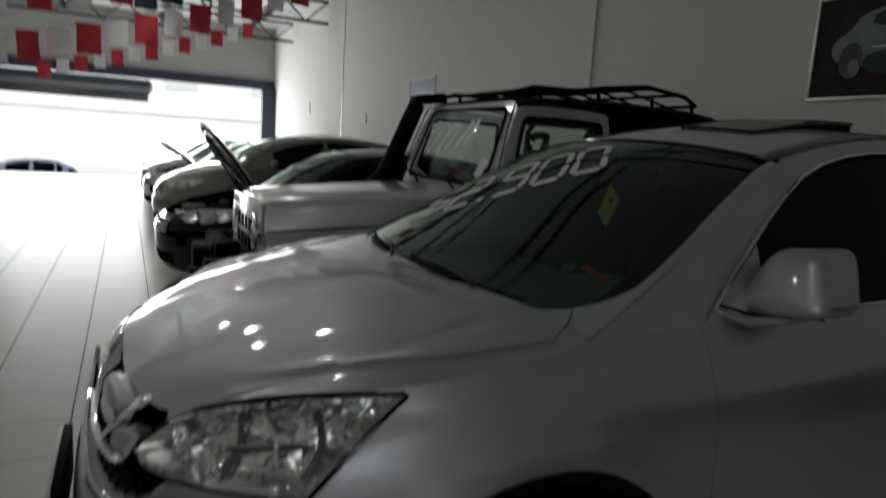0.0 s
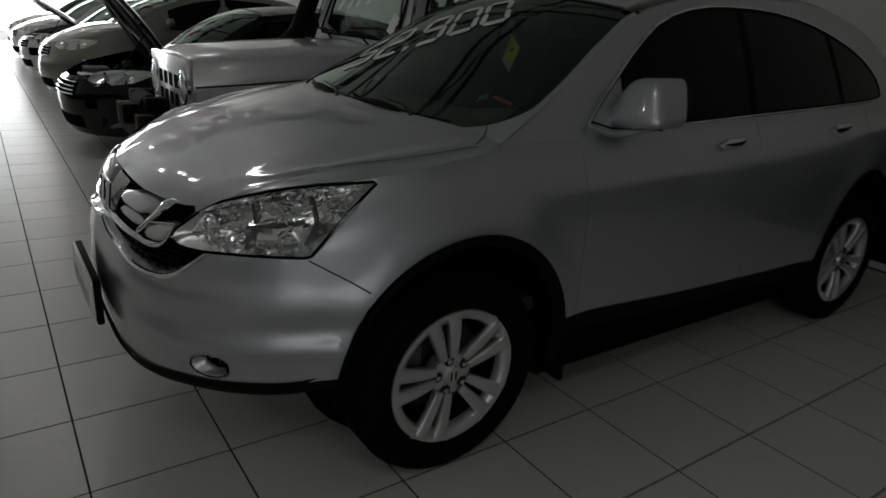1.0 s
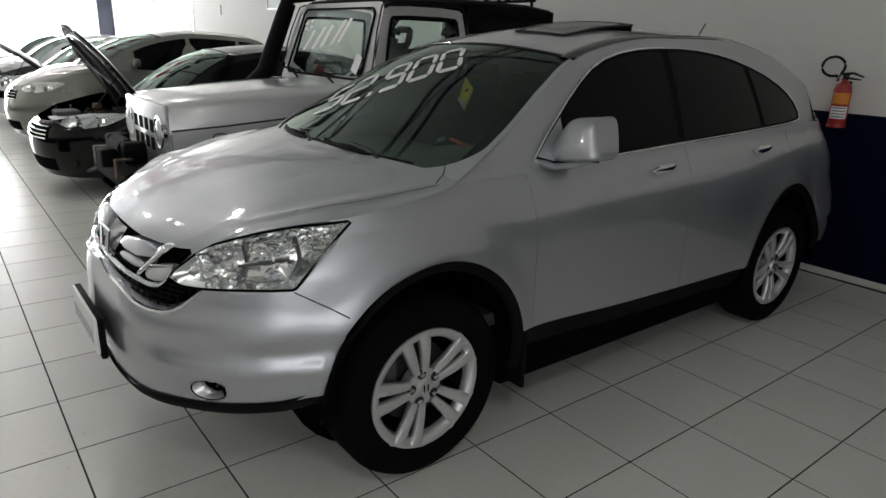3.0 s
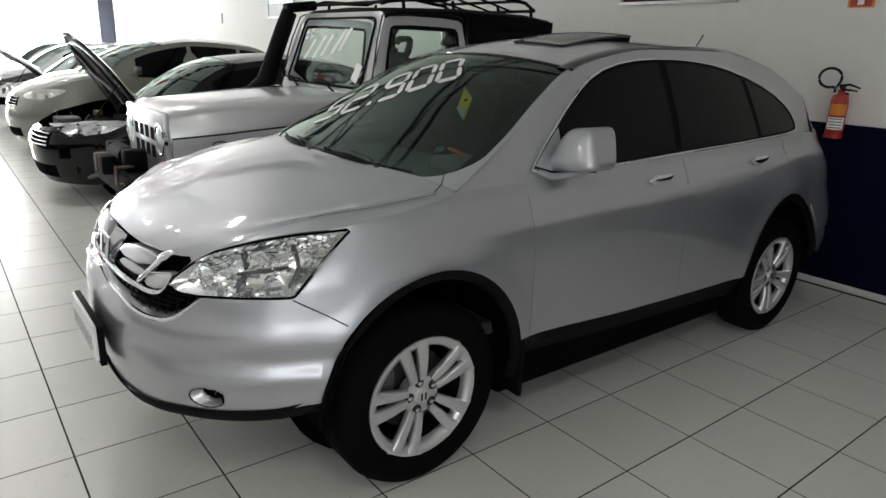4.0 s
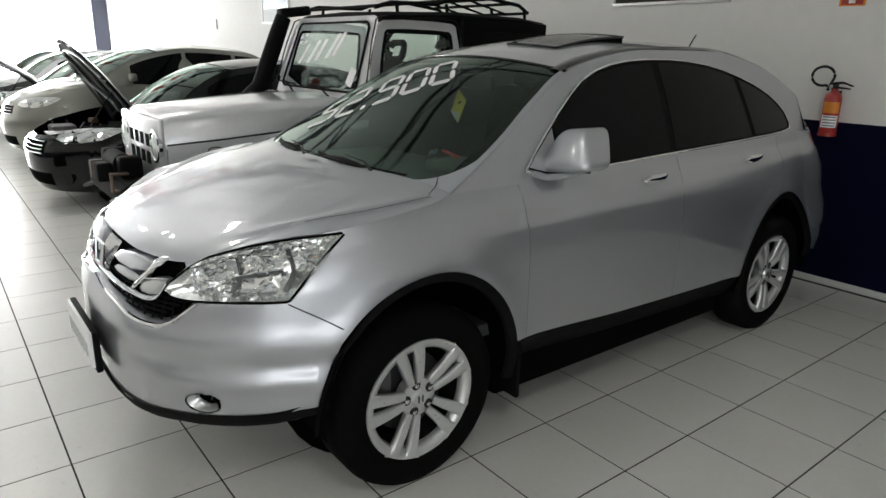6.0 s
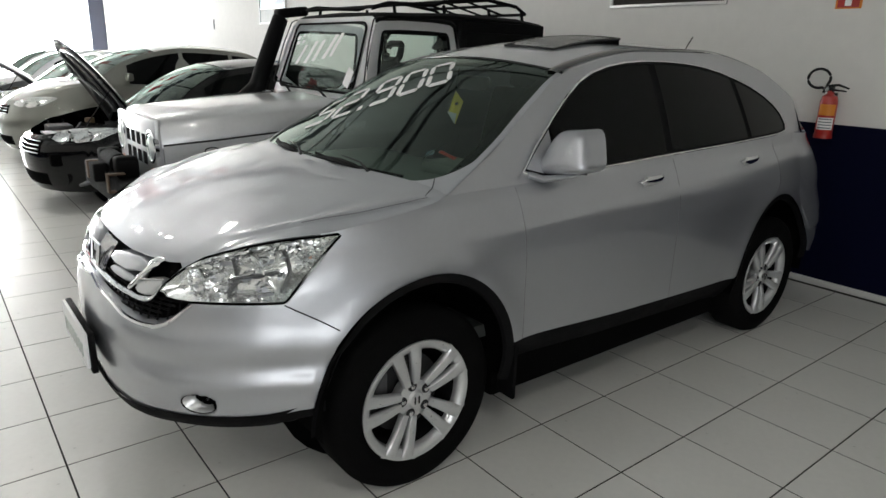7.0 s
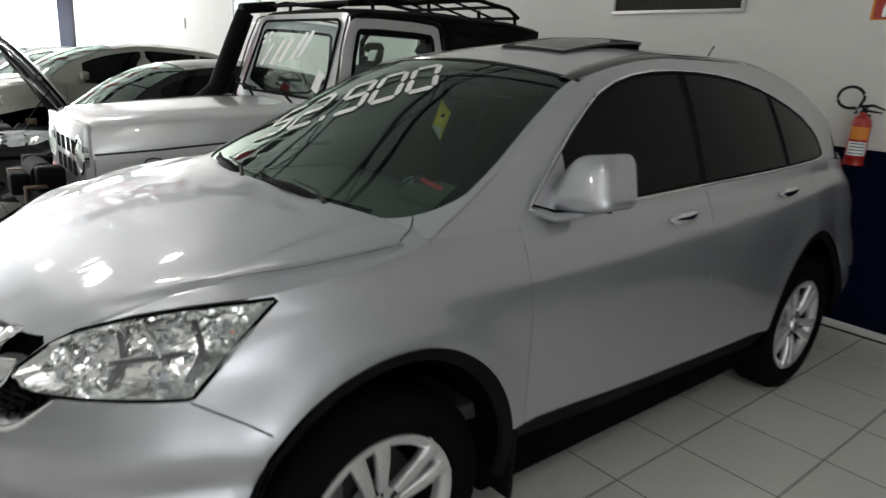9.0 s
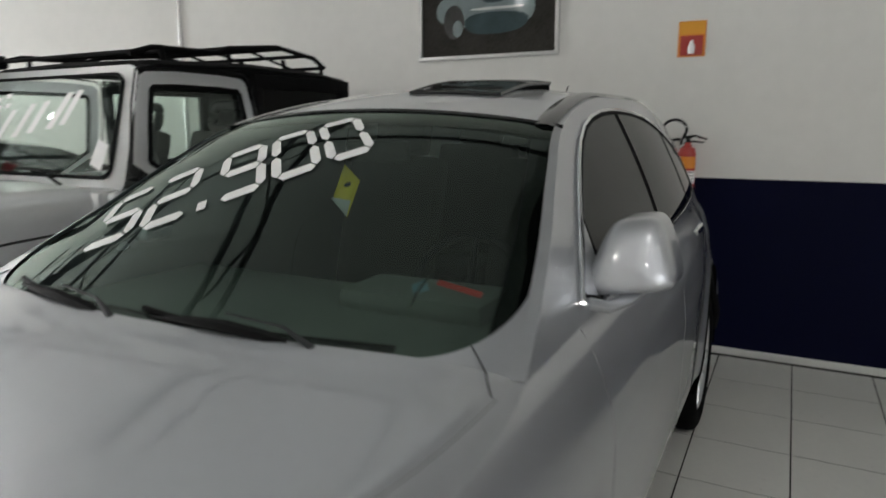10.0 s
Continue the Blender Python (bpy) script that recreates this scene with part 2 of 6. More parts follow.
def tubed(pts, r, n=8, flat=1.0):
    bm = bmesh.new()
    tube(bm, pts, r, n, True, flat)
    return bm


def lathe(bm, prof, axis="y", n=48, centre=(0, 0, 0)):
    """Turns a profile of (radius, place along the axis)."""
    c = Vector(centre)

    def at(k, q):
        a = 2 * math.pi * k / n
        r, h = prof[q]
        v = {"y": (r * math.cos(a), h, r * math.sin(a)), "z": (r * math.cos(a), r * math.sin(a), h), "x": (h, r * math.cos(a), r * math.sin(a))}[axis]
        return c + Vector(v)
    grid(bm, at, range(n), range(len(prof)), True)


def lathed(prof, axis="y", n=48, centre=(0, 0, 0)):
    bm = bmesh.new()
    lathe(bm, prof, axis, n, centre)
    return bm


def curve(knots, x):
    """A smooth line through (x, value) knots."""
    if x <= knots[0][0]:
        return knots[0][1]
    if x >= knots[-1][0]:
        return knots[-1][1]
    for i in range(len(knots) - 1):
        (x0, y0), (x1, y1) = knots[i], knots[i + 1]
        if x <= x1:
            h = x1 - x0
            s = (y1 - y0) / h
            sa = (y0 - knots[i - 1][1]) / (x0 - knots[i - 1][0]) if i else s
            sb = (knots[i + 2][1] - y1) / (knots[i + 2][0] - x1) if i + 2 < len(knots) else s
            ma = 0 if sa * s <= 0 else 2 * sa * s / (sa + s)
            mb = 0 if sb * s <= 0 else 2 * sb * s / (sb + s)
            u = (x - x0) / h
            return y0 * (1 + 2 * u) * (1 - u) ** 2 + ma * h * u * (1 - u) ** 2 + y1 * u * u * (3 - 2 * u) + mb * h * u * u * (u - 1)


def inside(poly, x, y):
    """Signed distance to a polygon's outline, positive inside."""
    best, hit, n = 1e9, False, len(poly)
    for i in range(n):
        (x0, y0), (x1, y1) = poly[i], poly[(i + 1) % n]
        if (y0 > y) != (y1 > y) and x < (x1 - x0) * (y - y0) / (y1 - y0) + x0:
            hit = not hit
        k = max(0, min(1, ((x - x0) * (x1 - x0) + (y - y0) * (y1 - y0)) / ((x1 - x0) ** 2 + (y1 - y0) ** 2 + 1e-12)))
        best = min(best, math.hypot(x - x0 - k * (x1 - x0), y - y0 - k * (y1 - y0)))
    return best if hit else -best


def rounded(poly, times=2):
    """Cuts a polygon's corners, again and again."""
    for _ in range(times):
        out = []
        for i, (a, b) in enumerate(poly):
            c, d = poly[(i + 1) % len(poly)]
            out += [(0.75 * a + 0.25 * c, 0.75 * b + 0.25 * d), (0.25 * a + 0.75 * c, 0.25 * b + 0.75 * d)]
        poly = out
    return poly


def rrect(x0, x1, y0, y1, r, n=5):
    """A rounded rectangle, counter-clockwise."""
    pts = []
    for cx, cy, a0 in ((x1 - r, y1 - r, 0), (x0 + r, y1 - r, 90), (x0 + r, y0 + r, 180), (x1 - r, y0 + r, 270)):
        pts += [(cx + r * math.cos(radians(a0 + 90 * k / n)), cy + r * math.sin(radians(a0 + 90 * k / n))) for k in range(n + 1)]
    return pts


def fill_patch(poly, fn, step=0.03):
    """A sheet inside a flat outline (convex or nearly so), carried onto a surface by fn(a, b)."""
    bm = bmesh.new()
    ca, cb = sum(p[0] for p in poly) / len(poly), sum(p[1] for p in poly) / len(poly)
    rings = 8
    rows = []
    for k in range(rings + 1):
        f = k / rings
        rows.append([bm.verts.new(fn(ca + (a - ca) * f, cb + (b - cb) * f)) for a, b in poly] if k else [bm.verts.new(fn(ca, cb))])
    n = len(poly)
    for i in range(n):
        bm.faces.new((rows[0][0], rows[1][i], rows[1][(i + 1) % n]))
    for k in range(1, rings):
        for i in range(n):
            bm.faces.new((rows[k][i], rows[k + 1][i], rows[k + 1][(i + 1) % n], rows[k][(i + 1) % n]))
    return bm


# ---- cars ----
class Shell:
    """The outer skin of a car. x runs to the rear from the front axle, y across, z up. Levels are rounded plan outlines."""

    def __init__(self, nose, tail, side, shoulder, bottom, pillar, hoodline, axles, arch, ends, crease=None, insets=(), slope=0.36, bulge=0.17, n=2.8, corner=48.0, crown=0.05, flare=0.016, tall=1.0, taper=0.085, ribs=()):
        self.nose, self.tail, self.side, self.shoulder, self.bottom, self.pillar = nose, tail, side, shoulder, bottom, pillar
        self.hoodline, self.axles, self.arch, self.ends, self.crease, self.insets = hoodline, axles, arch, ends, crease, insets
        self.slope, self.bulge, self.n, self.corner, self.crown, self.flare, self.nr = slope, bulge, n, corner, crown, flare, 3.4
        self.tall, self.taper, self.ribs = tall, taper, ribs
        self.xc, self.xr = self.ends

    def width(self, x, z):
        w = curve(self.side, z)
        if self.crease:
            d = z - curve(self.crease, x)
            w += 0.0035 * math.exp(-(d / 0.06) ** 2) * (1 if d < 0 else math.exp(-(d / 0.02) ** 2)) * min(1, max(0, (x - 0.2) / 0.5))
        if x > 1.7:
            w -= self.taper * ((x - 1.7) / 1.3) ** 2 * min(1, max(0.15, (z - 0.45) / 0.4))
        for xa in self.axles:
            r = math.hypot(x - xa[0], (z - xa[1]) / self.tall)
            if r > self.arch - 0.03:
                w += self.flare * math.exp(-((r - self.arch) / 0.07) ** 2)
        return w

    def front(self, th, z, out=0.0):
        """A place on the front end: th degrees round from the middle of the nose."""
        a, c, s = self.xc - curve(self.nose, z), math.cos(radians(th)), math.sin(radians(th))
        w = curve(self.side, z)
        r = ((c / a) ** self.n + (abs(s) / w) ** self.n) ** (-1 / self.n)
        x = self.xc - r * c
        w = self.width(x, z)
        r = ((c / a) ** self.n + (abs(s) / w) ** self.n) ** (-1 / self.n) + out
        for zr, amp, wide, t0, t1 in self.ribs:
            r += amp * math.exp(-((z - zr) / wide) ** 2) * max(0, min(1, (abs(th) - t0) / 8, (t1 - abs(th)) / 16))
        for poly, depth, soft in self.insets:
            d = inside(poly, abs(th), z * 100)
            if d > 0:
                r -= depth * min(1, d / soft)
        return Vector((self.xc - r * c, -r * s, z))

    def rear(self, th, z):
        a, c, s = curve(self.tail, z) - self.xr, math.cos(radians(th)), math.sin(radians(th))
        r = ((abs(c) / a) ** self.nr + (abs(s) / self.width(self.xr, z)) ** self.nr) ** (-1 / self.nr)
        return Vector((self.xr + r * c, -r * s, z))

    def at(self, col, z, out=0.0):
        kind, q = col
        if kind == "f":
            return self.front(q, z, out)
        if kind == "s":
            return Vector((q, -self.width(q, z) - out, z))
        return self.rear(q, z)

    def side_at(self, x, z, out=0.0):
        """A place on the near flank at x and z, above or below the belt."""
        belt = curve(self.shoulder, x)
        if z > belt:
            return Vector((x, -(self.width(x, belt) - (z - belt) * self.slope - 0.25 * (z - belt) ** 2) - out, z + out * 0.4))
        if x < self.xc:
            lo, hi = 1.0, 90.0
            for _ in range(24):
                mid = (lo + hi) / 2
                lo, hi = (mid, hi) if self.front(mid, z).x < x else (lo, mid)
            return self.front(lo, z, out)
        return Vector((x, -self.width(x, z) - out, z))

    def low(self, x):
        z = curve(self.bottom, x)
        for xa, za in self.axles:
            if abs(x - xa) < self.arch:
                z = max(z, za + self.tall * math.sqrt(self.arch ** 2 - (x - xa) ** 2))
        return z

    def columns(self, fine=1.0):
        cols = [("f", 90 * i / 60) for i in range(61)] if fine > 1 else [("f", 0.4 * i) for i in range(160)] + [("f", 64 + 26 * i / 30) for i in range(31)]
        x = self.xc
        xa = self.axles[1][0]
        while True:
            x += 0.018 * fine if (abs(x - self.axles[0][0]) < self.arch + 0.06 or abs(x - xa) < self.arch + 0.06) else 0.07 * fine
            if x > self.xr:
                break
            cols.append(("s", x))
        cols += [("r", 90 - 90 * i / 12) for i in range(13)]
        return cols

    def flank(self, mirror, fine=1.0, rows=36, zlim=None):
        """Front end, flank and tail of one side, up to the shoulder."""
        bm = bmesh.new()
        cols = self.columns(fine)

        def fn(col, v):
            p = self.at(col, 0.6)
            lo, hi = self.low(p.x), curve(self.shoulder, p.x)
            q = self.at(col, lo + (hi - lo) * v)
            return Vector((q.x, -q.y, q.z)) if mirror else q
        grid(bm, fn, cols, [i / rows for i in range(rows + 1)])
        return bm

    def edge_at(self, a):
        """Pillar line: from the foot of the windscreen (0) over its head (1) along the roof to the tail (2)."""
        x = curve(self.pillar[0], a)
        z = curve(self.pillar[1], a)
        return self.side_at(x, z)

    def across(self, a, b, out=0.0):
        """Windscreen and roof: a along, b across from -1 to 1."""
        e = self.edge_at(a)
        f = 1 - abs(b) ** 2.2
        bx = self.bulge * max(0.0, 1 - a) + 0.06 * max(0, 1 - abs(a - 1) * 1.2)
        if a > 1.75:
            bx = -0.10 * (a - 1.75) / 0.25
        n = Vector((-0.45, 0, 0.9)) if a < 1 else Vector((0, 0, 1))
        return Vector((e.x - bx * f, e.y * b, e.z + self.crown * f * min(1, 0.25 + a))) + n * out

    def rim(self, th):
        """The shoulder line of the front end; negative th on the far side."""
        p = self.front(abs(th), curve(self.shoulder, self.front(abs(th), 0.6).x))
        return p if th >= 0 else Vector((p.x, -p.y, p.z))

    def hood_edge(self, a):
        """How far out across the front end the bonnet meets the wing."""
        return curve(((0, 0.5), (0.3, 0.71), (0.36, 0.79), (0.52, 0.895), (0.9, 0.955), (1, 0.965)), a)

    def hood_at(self, a, b, out=0.0):
        """The bonnet between nose (a 0) and windscreen foot (a 1); b across, 1 on the near side."""
        s, c = (b + 1) / 2, self.corner
        f, k = self.rim(b * c), self.across(0.0, b).lerp(self.across(0.05, b) + Vector((-0.03, 0, 0.008)), 1 - abs(b) ** 8)
        le, ri = self.rim(-(c + (90 - c) * a)), self.rim(c + (90 - c) * a)
        flat = (1 - s) * ((1 - a) * self.rim(-c) + a * self.across(0.0, -1)) + s * ((1 - a) * self.rim(c) + a * self.across(0.0, 1))
        p = (1 - a) * f + a * k + (1 - s) * le + s * ri - flat
        arch = curve(self.hoodline, a) * (1 - abs(b) ** 3)
        ridge = 0.006 * math.exp(-((abs(b) - 0.55) / 0.12) ** 2) * min(1, 4 * a) * (1 - a) 
        d = abs(b) - self.hood_edge(a)
        ridge += 0.011 * math.exp(-(d / (0.016 if d > 0 else 0.075)) ** 2) * max(0, min(1, 6 * a - 1.1)) * min(1, 6 * (1 - a))
        return p + Vector((0, 0, arch + ridge + out))

    def hood(self):
        bm = bmesh.new()
        grid(bm, self.hood_at, [i / 40 for i in range(41)], [-1 + 2 * i / 132 for i in range(133)])
        return bm


# ---- the silver car ----
# headlamp, grille and fog lamp outlines on the front end: degrees round the nose, height in cm
LAMP = rounded([(27.3, 84.5), (29, 83.4), (33, 82.9), (41, 83.7), (49.6, 83.8), (51.6, 83.9), (52.3, 85.6), (56.3, 94.6), (60.4, 101.8), (61.9, 104.1), (58.5, 103.7), (50, 102.5), (41, 98.9), (34, 95)], 1)
GRILLE = [(-6, 78.0), (7, 76.8), (14, 76), (21, 74), (25, 73.6), (28, 73.8), (31, 75.8), (33.4, 79.4), (35.5, 82.6), (30, 83.0), (27.4, 84.8), (29.4, 88.5), (31.6, 92.2), (31, 93.3), (27, 93.0), (15, 92.5), (-6, 91.8)]
FOG = [(36 + 3.3 * math.cos(k * math.pi / 8), 48.4 + 3.7 * math.sin(k * math.pi / 8)) for k in range(16)]
SUV_X, SUV_Y = -0.714, 0.85
suv_shell = Shell(
    nose=((0.20, -0.80), (0.30, -0.86), (0.40, -0.905), (0.55, -0.925), (0.65, -0.92), (0.75, -0.895), (0.85, -0.855), (0.93, -0.80), (1.0, -0.72)),
    tail=((0.3, 3.45), (0.6, 3.60), (0.9, 3.58), (1.1, 3.50), (1.2, 3.45)),
    side=((0.2, 0.825), (0.35, 0.86), (0.45, 0.881), (0.55, 0.889), (0.7, 0.895), (0.85, 0.897), (0.95, 0.885), (1.02, 0.865), (1.08, 0.84), (1.14, 0.805), (1.2, 0.79)),
    shoulder=((-0.9, 0.925), (-0.82, 0.932), (-0.745, 0.955), (-0.66, 0.993), (-0.52, 1.028), (-0.34, 1.048), (-0.1, 1.08), (0.083, 1.105), (0.15, 1.12), (0.5, 1.125), (1.0, 1.145), (1.6, 1.17), (2.3, 1.19), (2.9, 1.20), (3.3, 1.18), (3.6, 1.1)),
    bottom=((-0.9, 0.40), (-0.8, 0.425), (-0.55, 0.435), (-0.45, 0.455), (0.46, 0.495), (1.2, 0.46), (2.3, 0.436), (3.1, 0.45), (3.3, 0.40), (3.6, 0.36)),
    pillar=(((0, 0.15), (0.33, 0.45), (0.66, 0.70), (1.0, 0.95), (1.25, 1.55), (1.5, 2.15), (1.75, 2.70), (2.0, 3.15)),
            ((0, 1.12), (0.33, 1.28), (0.66, 1.43), (1.0, 1.55), (1.25, 1.647), (1.5, 1.652), (1.75, 1.572), (2.0, 1.40))),
    hoodline=((0, 0), (0.15, 0.02), (0.5, 0.035), (0.8, 0.025), (1, 0)),
    axles=((0.015, 0.392), (2.64, 0.392)), arch=0.435, tall=1.09, ends=(0.15, 3.0),
    insets=((LAMP, 0.05, 1.6), (GRILLE, 0.07, 1.5), (FOG, 0.05, 1.2)),
    ribs=((0.70, 0.010, 0.05, 12, 84), (0.617, -0.007, 0.032, 14, 84), (0.555, 0.009, 0.032, 20, 82)),
    crease=((0.4, 0.955), (2.7, 1.06), (3.6, 1.08)))


def wheel(parent, x, y, z, radius, rim, width, side, turn=0.0, spokes=5, group=""):
    """An alloy wheel: tyre, rim and paired spokes. side -1 faces the near flank."""
    hub = part("wheel", bmesh.new(), RUBBER, parent, "alloy wheel with a black tyre")
    hub.data.materials.clear()
    hub.location = (x, y, z)
    hub.rotation_euler = (0, 0, 0 if side < 0 else math.pi)
    w = width / 2
    prof = [(rim * 0.93, -w * 0.7), (rim + 0.004, -w * 0.86), (rim + 0.03, -w * 0.98), ((rim + radius) / 2, -w * 1.03), (radius - 0.035, -w * 0.97), (radius - 0.012, -w * 0.84),
            (radius, -w * 0.6), (radius, w * 0.6), (radius - 0.02, w * 0.9), (rim, w * 0.8)]
    part("tyre", lathed(prof, "y", 64), RUBBER, hub)
    prof = [(rim + 0.006, -w * 0.86), (rim + 0.004, -w * 0.92), (rim - 0.004, -w * 0.935), (rim - 0.012, -w * 0.90), (rim - 0.024, -w * 0.86), (rim - 0.032, -w * 0.78), (rim - 0.036, -w * 0.55)]
    part("rim", lathed(prof, "y", 64), ALLOY, hub)
    part("rim_barrel", lathed([(rim - 0.036, -w * 0.55), (rim - 0.045, w * 0.2), (rim - 0.055, w * 0.7)], "y", 48), MATT_BLACK, hub)
    bm = bmesh.new()
    lathe(bm, [(0.001, w * 0.25), (rim - 0.035, w * 0.3), (rim - 0.03, w * 0.5)], "y", 40)
    part("brake_disc", bm, WELL, hub)
    bm = bmesh.new()
    lathe(bm, [(0.16, w * 0.2), (0.16, -w * 0.05), (0.05, -w * 0.05)], "y", 36)
    part("disc_face", bm, SEAM, hub)
    part("brake_caliper", boxed(-0.13, -w * 0.12, 0.06, 0.07, 0.05, 0.13, 0.015), ENGINE, hub)
    for k in range(spokes):
        a = radians(turn) + 2 * math.pi * k / spokes
        bm = bmesh.new()
        for sgn in (-1, 1):
            def bar(u, v, sgn=sgn):
                r = 0.066 + (rim - 0.071) * u
                half = 0.0168 + 0.0108 * u + 0.016 * max(0, u - 0.86) ** 2 / 0.0196
                off = sgn * (0.0195 + 0.0240 * u + 0.004 * max(0, u - 0.86) / 0.14)
                q = 2 * math.pi * v
                t, d = half * math.copysign(abs(math.cos(q)) ** 0.45, math.cos(q)), 0.017 * math.copysign(abs(math.sin(q)) ** 0.7, math.sin(q))
                dep = -w * 0.64 - 0.006 * math.sin(math.pi * u) - w * 0.14 * u + d
                return Vector((r, dep, off + t))
            grid(bm, lambda v, u: bar(u, v), [i / 12 for i in range(12)], [i / 10 for i in range(11)], True)
        bmesh.ops.rotate(bm, cent=(0, 0, 0), matrix=Matrix.Rotation(-a, 3, "Y"), verts=bm.verts)
        part("spoke", bm, ALLOY, hub)
    bm = lathed([(0.001, -w * 0.84), (0.028, -w * 0.84), (0.032, -w * 0.79), (0.036, -w * 0.74), (0.076, -w * 0.70), (0.08, -w * 0.3)], "y", 32)
    part("hub_cap", bm, ALLOY, hub)
    bm = boxed(-0.009, -w * 0.85, 0, 0.006, 0.005, 0.03, 0.002)
    box(bm, 0.009, -w * 0.85, 0, 0.006, 0.005, 0.03, 0.002)
    part("badge", bm, GLOSS_BLACK, hub)
    for k in range(5):
        a = radians(turn) + 2 * math.pi * k / 5
        bm = lathed([(0.001, -w * 0.742), (0.0195, -w * 0.742), (0.0195, -w * 0.6)], "y", 14, (0.057 * math.cos(a), 0, 0.057 * math.sin(a)))
        part("lug_recess", bm, SEAM, hub)
        bm = lathed([(0.0105, -w * 0.7), (0.0105, -w * 0.79), (0.006, -w * 0.81), (0.001, -w * 0.81)], "y", 6, (0.057 * math.cos(a), 0, 0.057 * math.sin(a)))
        part("wheel_nut", bm, CHROME, hub)
    return hub


def strip(pts, r, flat=1.0):
    return tubed(pts, r, 6, flat)


def arch_band(shell, k, r0, r1, out0, out1, a0, a1, mirror):
    """A ring segment round a wheel arch that follows the flank."""
    xa, za = shell.axles[k]
    bm = bmesh.new()

    def fn(a, v):
        r = r0 + (r1 - r0) * v
        x, z = xa + r * math.cos(radians(a)), za + shell.tall * r * math.sin(radians(a))
        p = shell.side_at(x, min(z, 1.0), 0)
        y = p.y - out0 + (out0 - out1) * v
        return Vector((x, -y if mirror else y, z))
    grid(bm, fn, [a0 + (a1 - a0) * i / 40 for i in range(41)], [0, 0.15, 0.5, 0.85, 1])
    return bm


def car_core(shell, root, paint, glassmat, wheel_r, rim_r, turn, tyre_half, fine=1.0, trim=MATT_BLACK, hood=True, screen=SCREEN, wheels=True, under=0.27):
    """What every saloon or estate shares: skin, roof, screens, arches, wells, wheels, floor."""
    for mirror in (False, True):
        part("side_panel", shell.flank(mirror, fine, 20 if fine > 1 else 64), paint, root)
        for k in (0, 1):
            part("wheel_arch_trim", arch_band(shell, k, shell.arch + 0.004, shell.arch - 0.035, 0.006, -0.004, -9 if k == 0 else 2, 188, mirror), trim, root)
            xa, za = shell.axles[k]
            s = 1 if mirror else -1
            bm = bmesh.new()
            grid(bm, lambda a, v: Vector((xa + (shell.arch - 0.012) * math.cos(radians(a)), s * (0.875 - 0.42 * v) * tyre_half / 0.875, za + shell.tall * (shell.arch - 0.012) * math.sin(radians(a)))), [-8 + 196 * i / 22 for i in range(23)], [0, 0.5, 1])
            part("wheel_well", bm, WELL, root)
            bm = lathed([(0.01, 0), (shell.arch, 0)], "y", 32, (xa, s * (tyre_half - 0.36), za))
            part("well_back", bm, WELL, root)
            if wheels:
                wheel(root, shell.axles[k][0] - 0.015, s * (tyre_half - 0.11), wheel_r - 0.004, wheel_r, rim_r, 0.215, s, turn + 20 * k)
    if hood:
        part("bonnet", shell.hood(), paint, root)
    bm = bmesh.new()
    grid(bm, lambda a, b: shell.across(a, b), [1 + i / 24 for i in range(25)], [-1 + 2 * i / 24 for i in range(25)])
    part("roof", bm, paint, root)
    for mirror in (1, -1):
        bm = bmesh.new()

        def fn(a, v):
            x = curve(shell.pillar[0], a)
            belt, top = curve(shell.shoulder, x), curve(shell.pillar[1], a)
            p = shell.side_at(x, belt + (top - belt) * v)
            return Vector((p.x, p.y * mirror, p.z))
        grid(bm, fn, [i / 30 for i in range(61)], [i / 10 for i in range(11)])
        part("side_frame", bm, paint, root)
    bm = bmesh.new()
    grid(bm, lambda a, b: shell.across(a, b), [0.02 + 0.965 * i / 20 for i in range(21)], [-0.985 + 1.97 * i / 24 for i in range(25)])
    w = part("windscreen", bm, screen, root, "tinted green windscreen glass")
    w.visible_shadow = False
    bm = bmesh.new()
    tube(bm, [shell.across(0.985, -0.985 + 1.97 * i / 16) for i in range(17)], 0.008, 6)
    part("windscreen_seal", bm, GLOSS_BLACK, root)
    bm = bmesh.new()
    x1 = curve(shell.pillar[0], 2.0)

    def back(v, b):
        top, low = shell.across(2.0, b), shell.rear(abs(b) * 78, curve(shell.shoulder, shell.xr + 0.3))
        low = Vector((low.x, low.y if b > 0 else -low.y, low.z))
        return top.lerp(low, v)
    grid(bm, back, [i / 6 for i in range(7)], [-1 + i / 8 for i in range(17)])
    part("tailgate", bm, glassmat, root)
    bm = boxed((shell.xr + shell.xc) / 2 + 0.0, 0, under, shell.xr - shell.xc + 0.84, 1.06, 0.16, 0.02)
    box(bm, (shell.axles[0][0] + shell.axles[1][0]) / 2, 0, under, shell.axles[1][0] - shell.axles[0][0] - 2 * shell.arch, 1.56, 0.16, 0.02)
    part("underbody", bm, WELL, root)


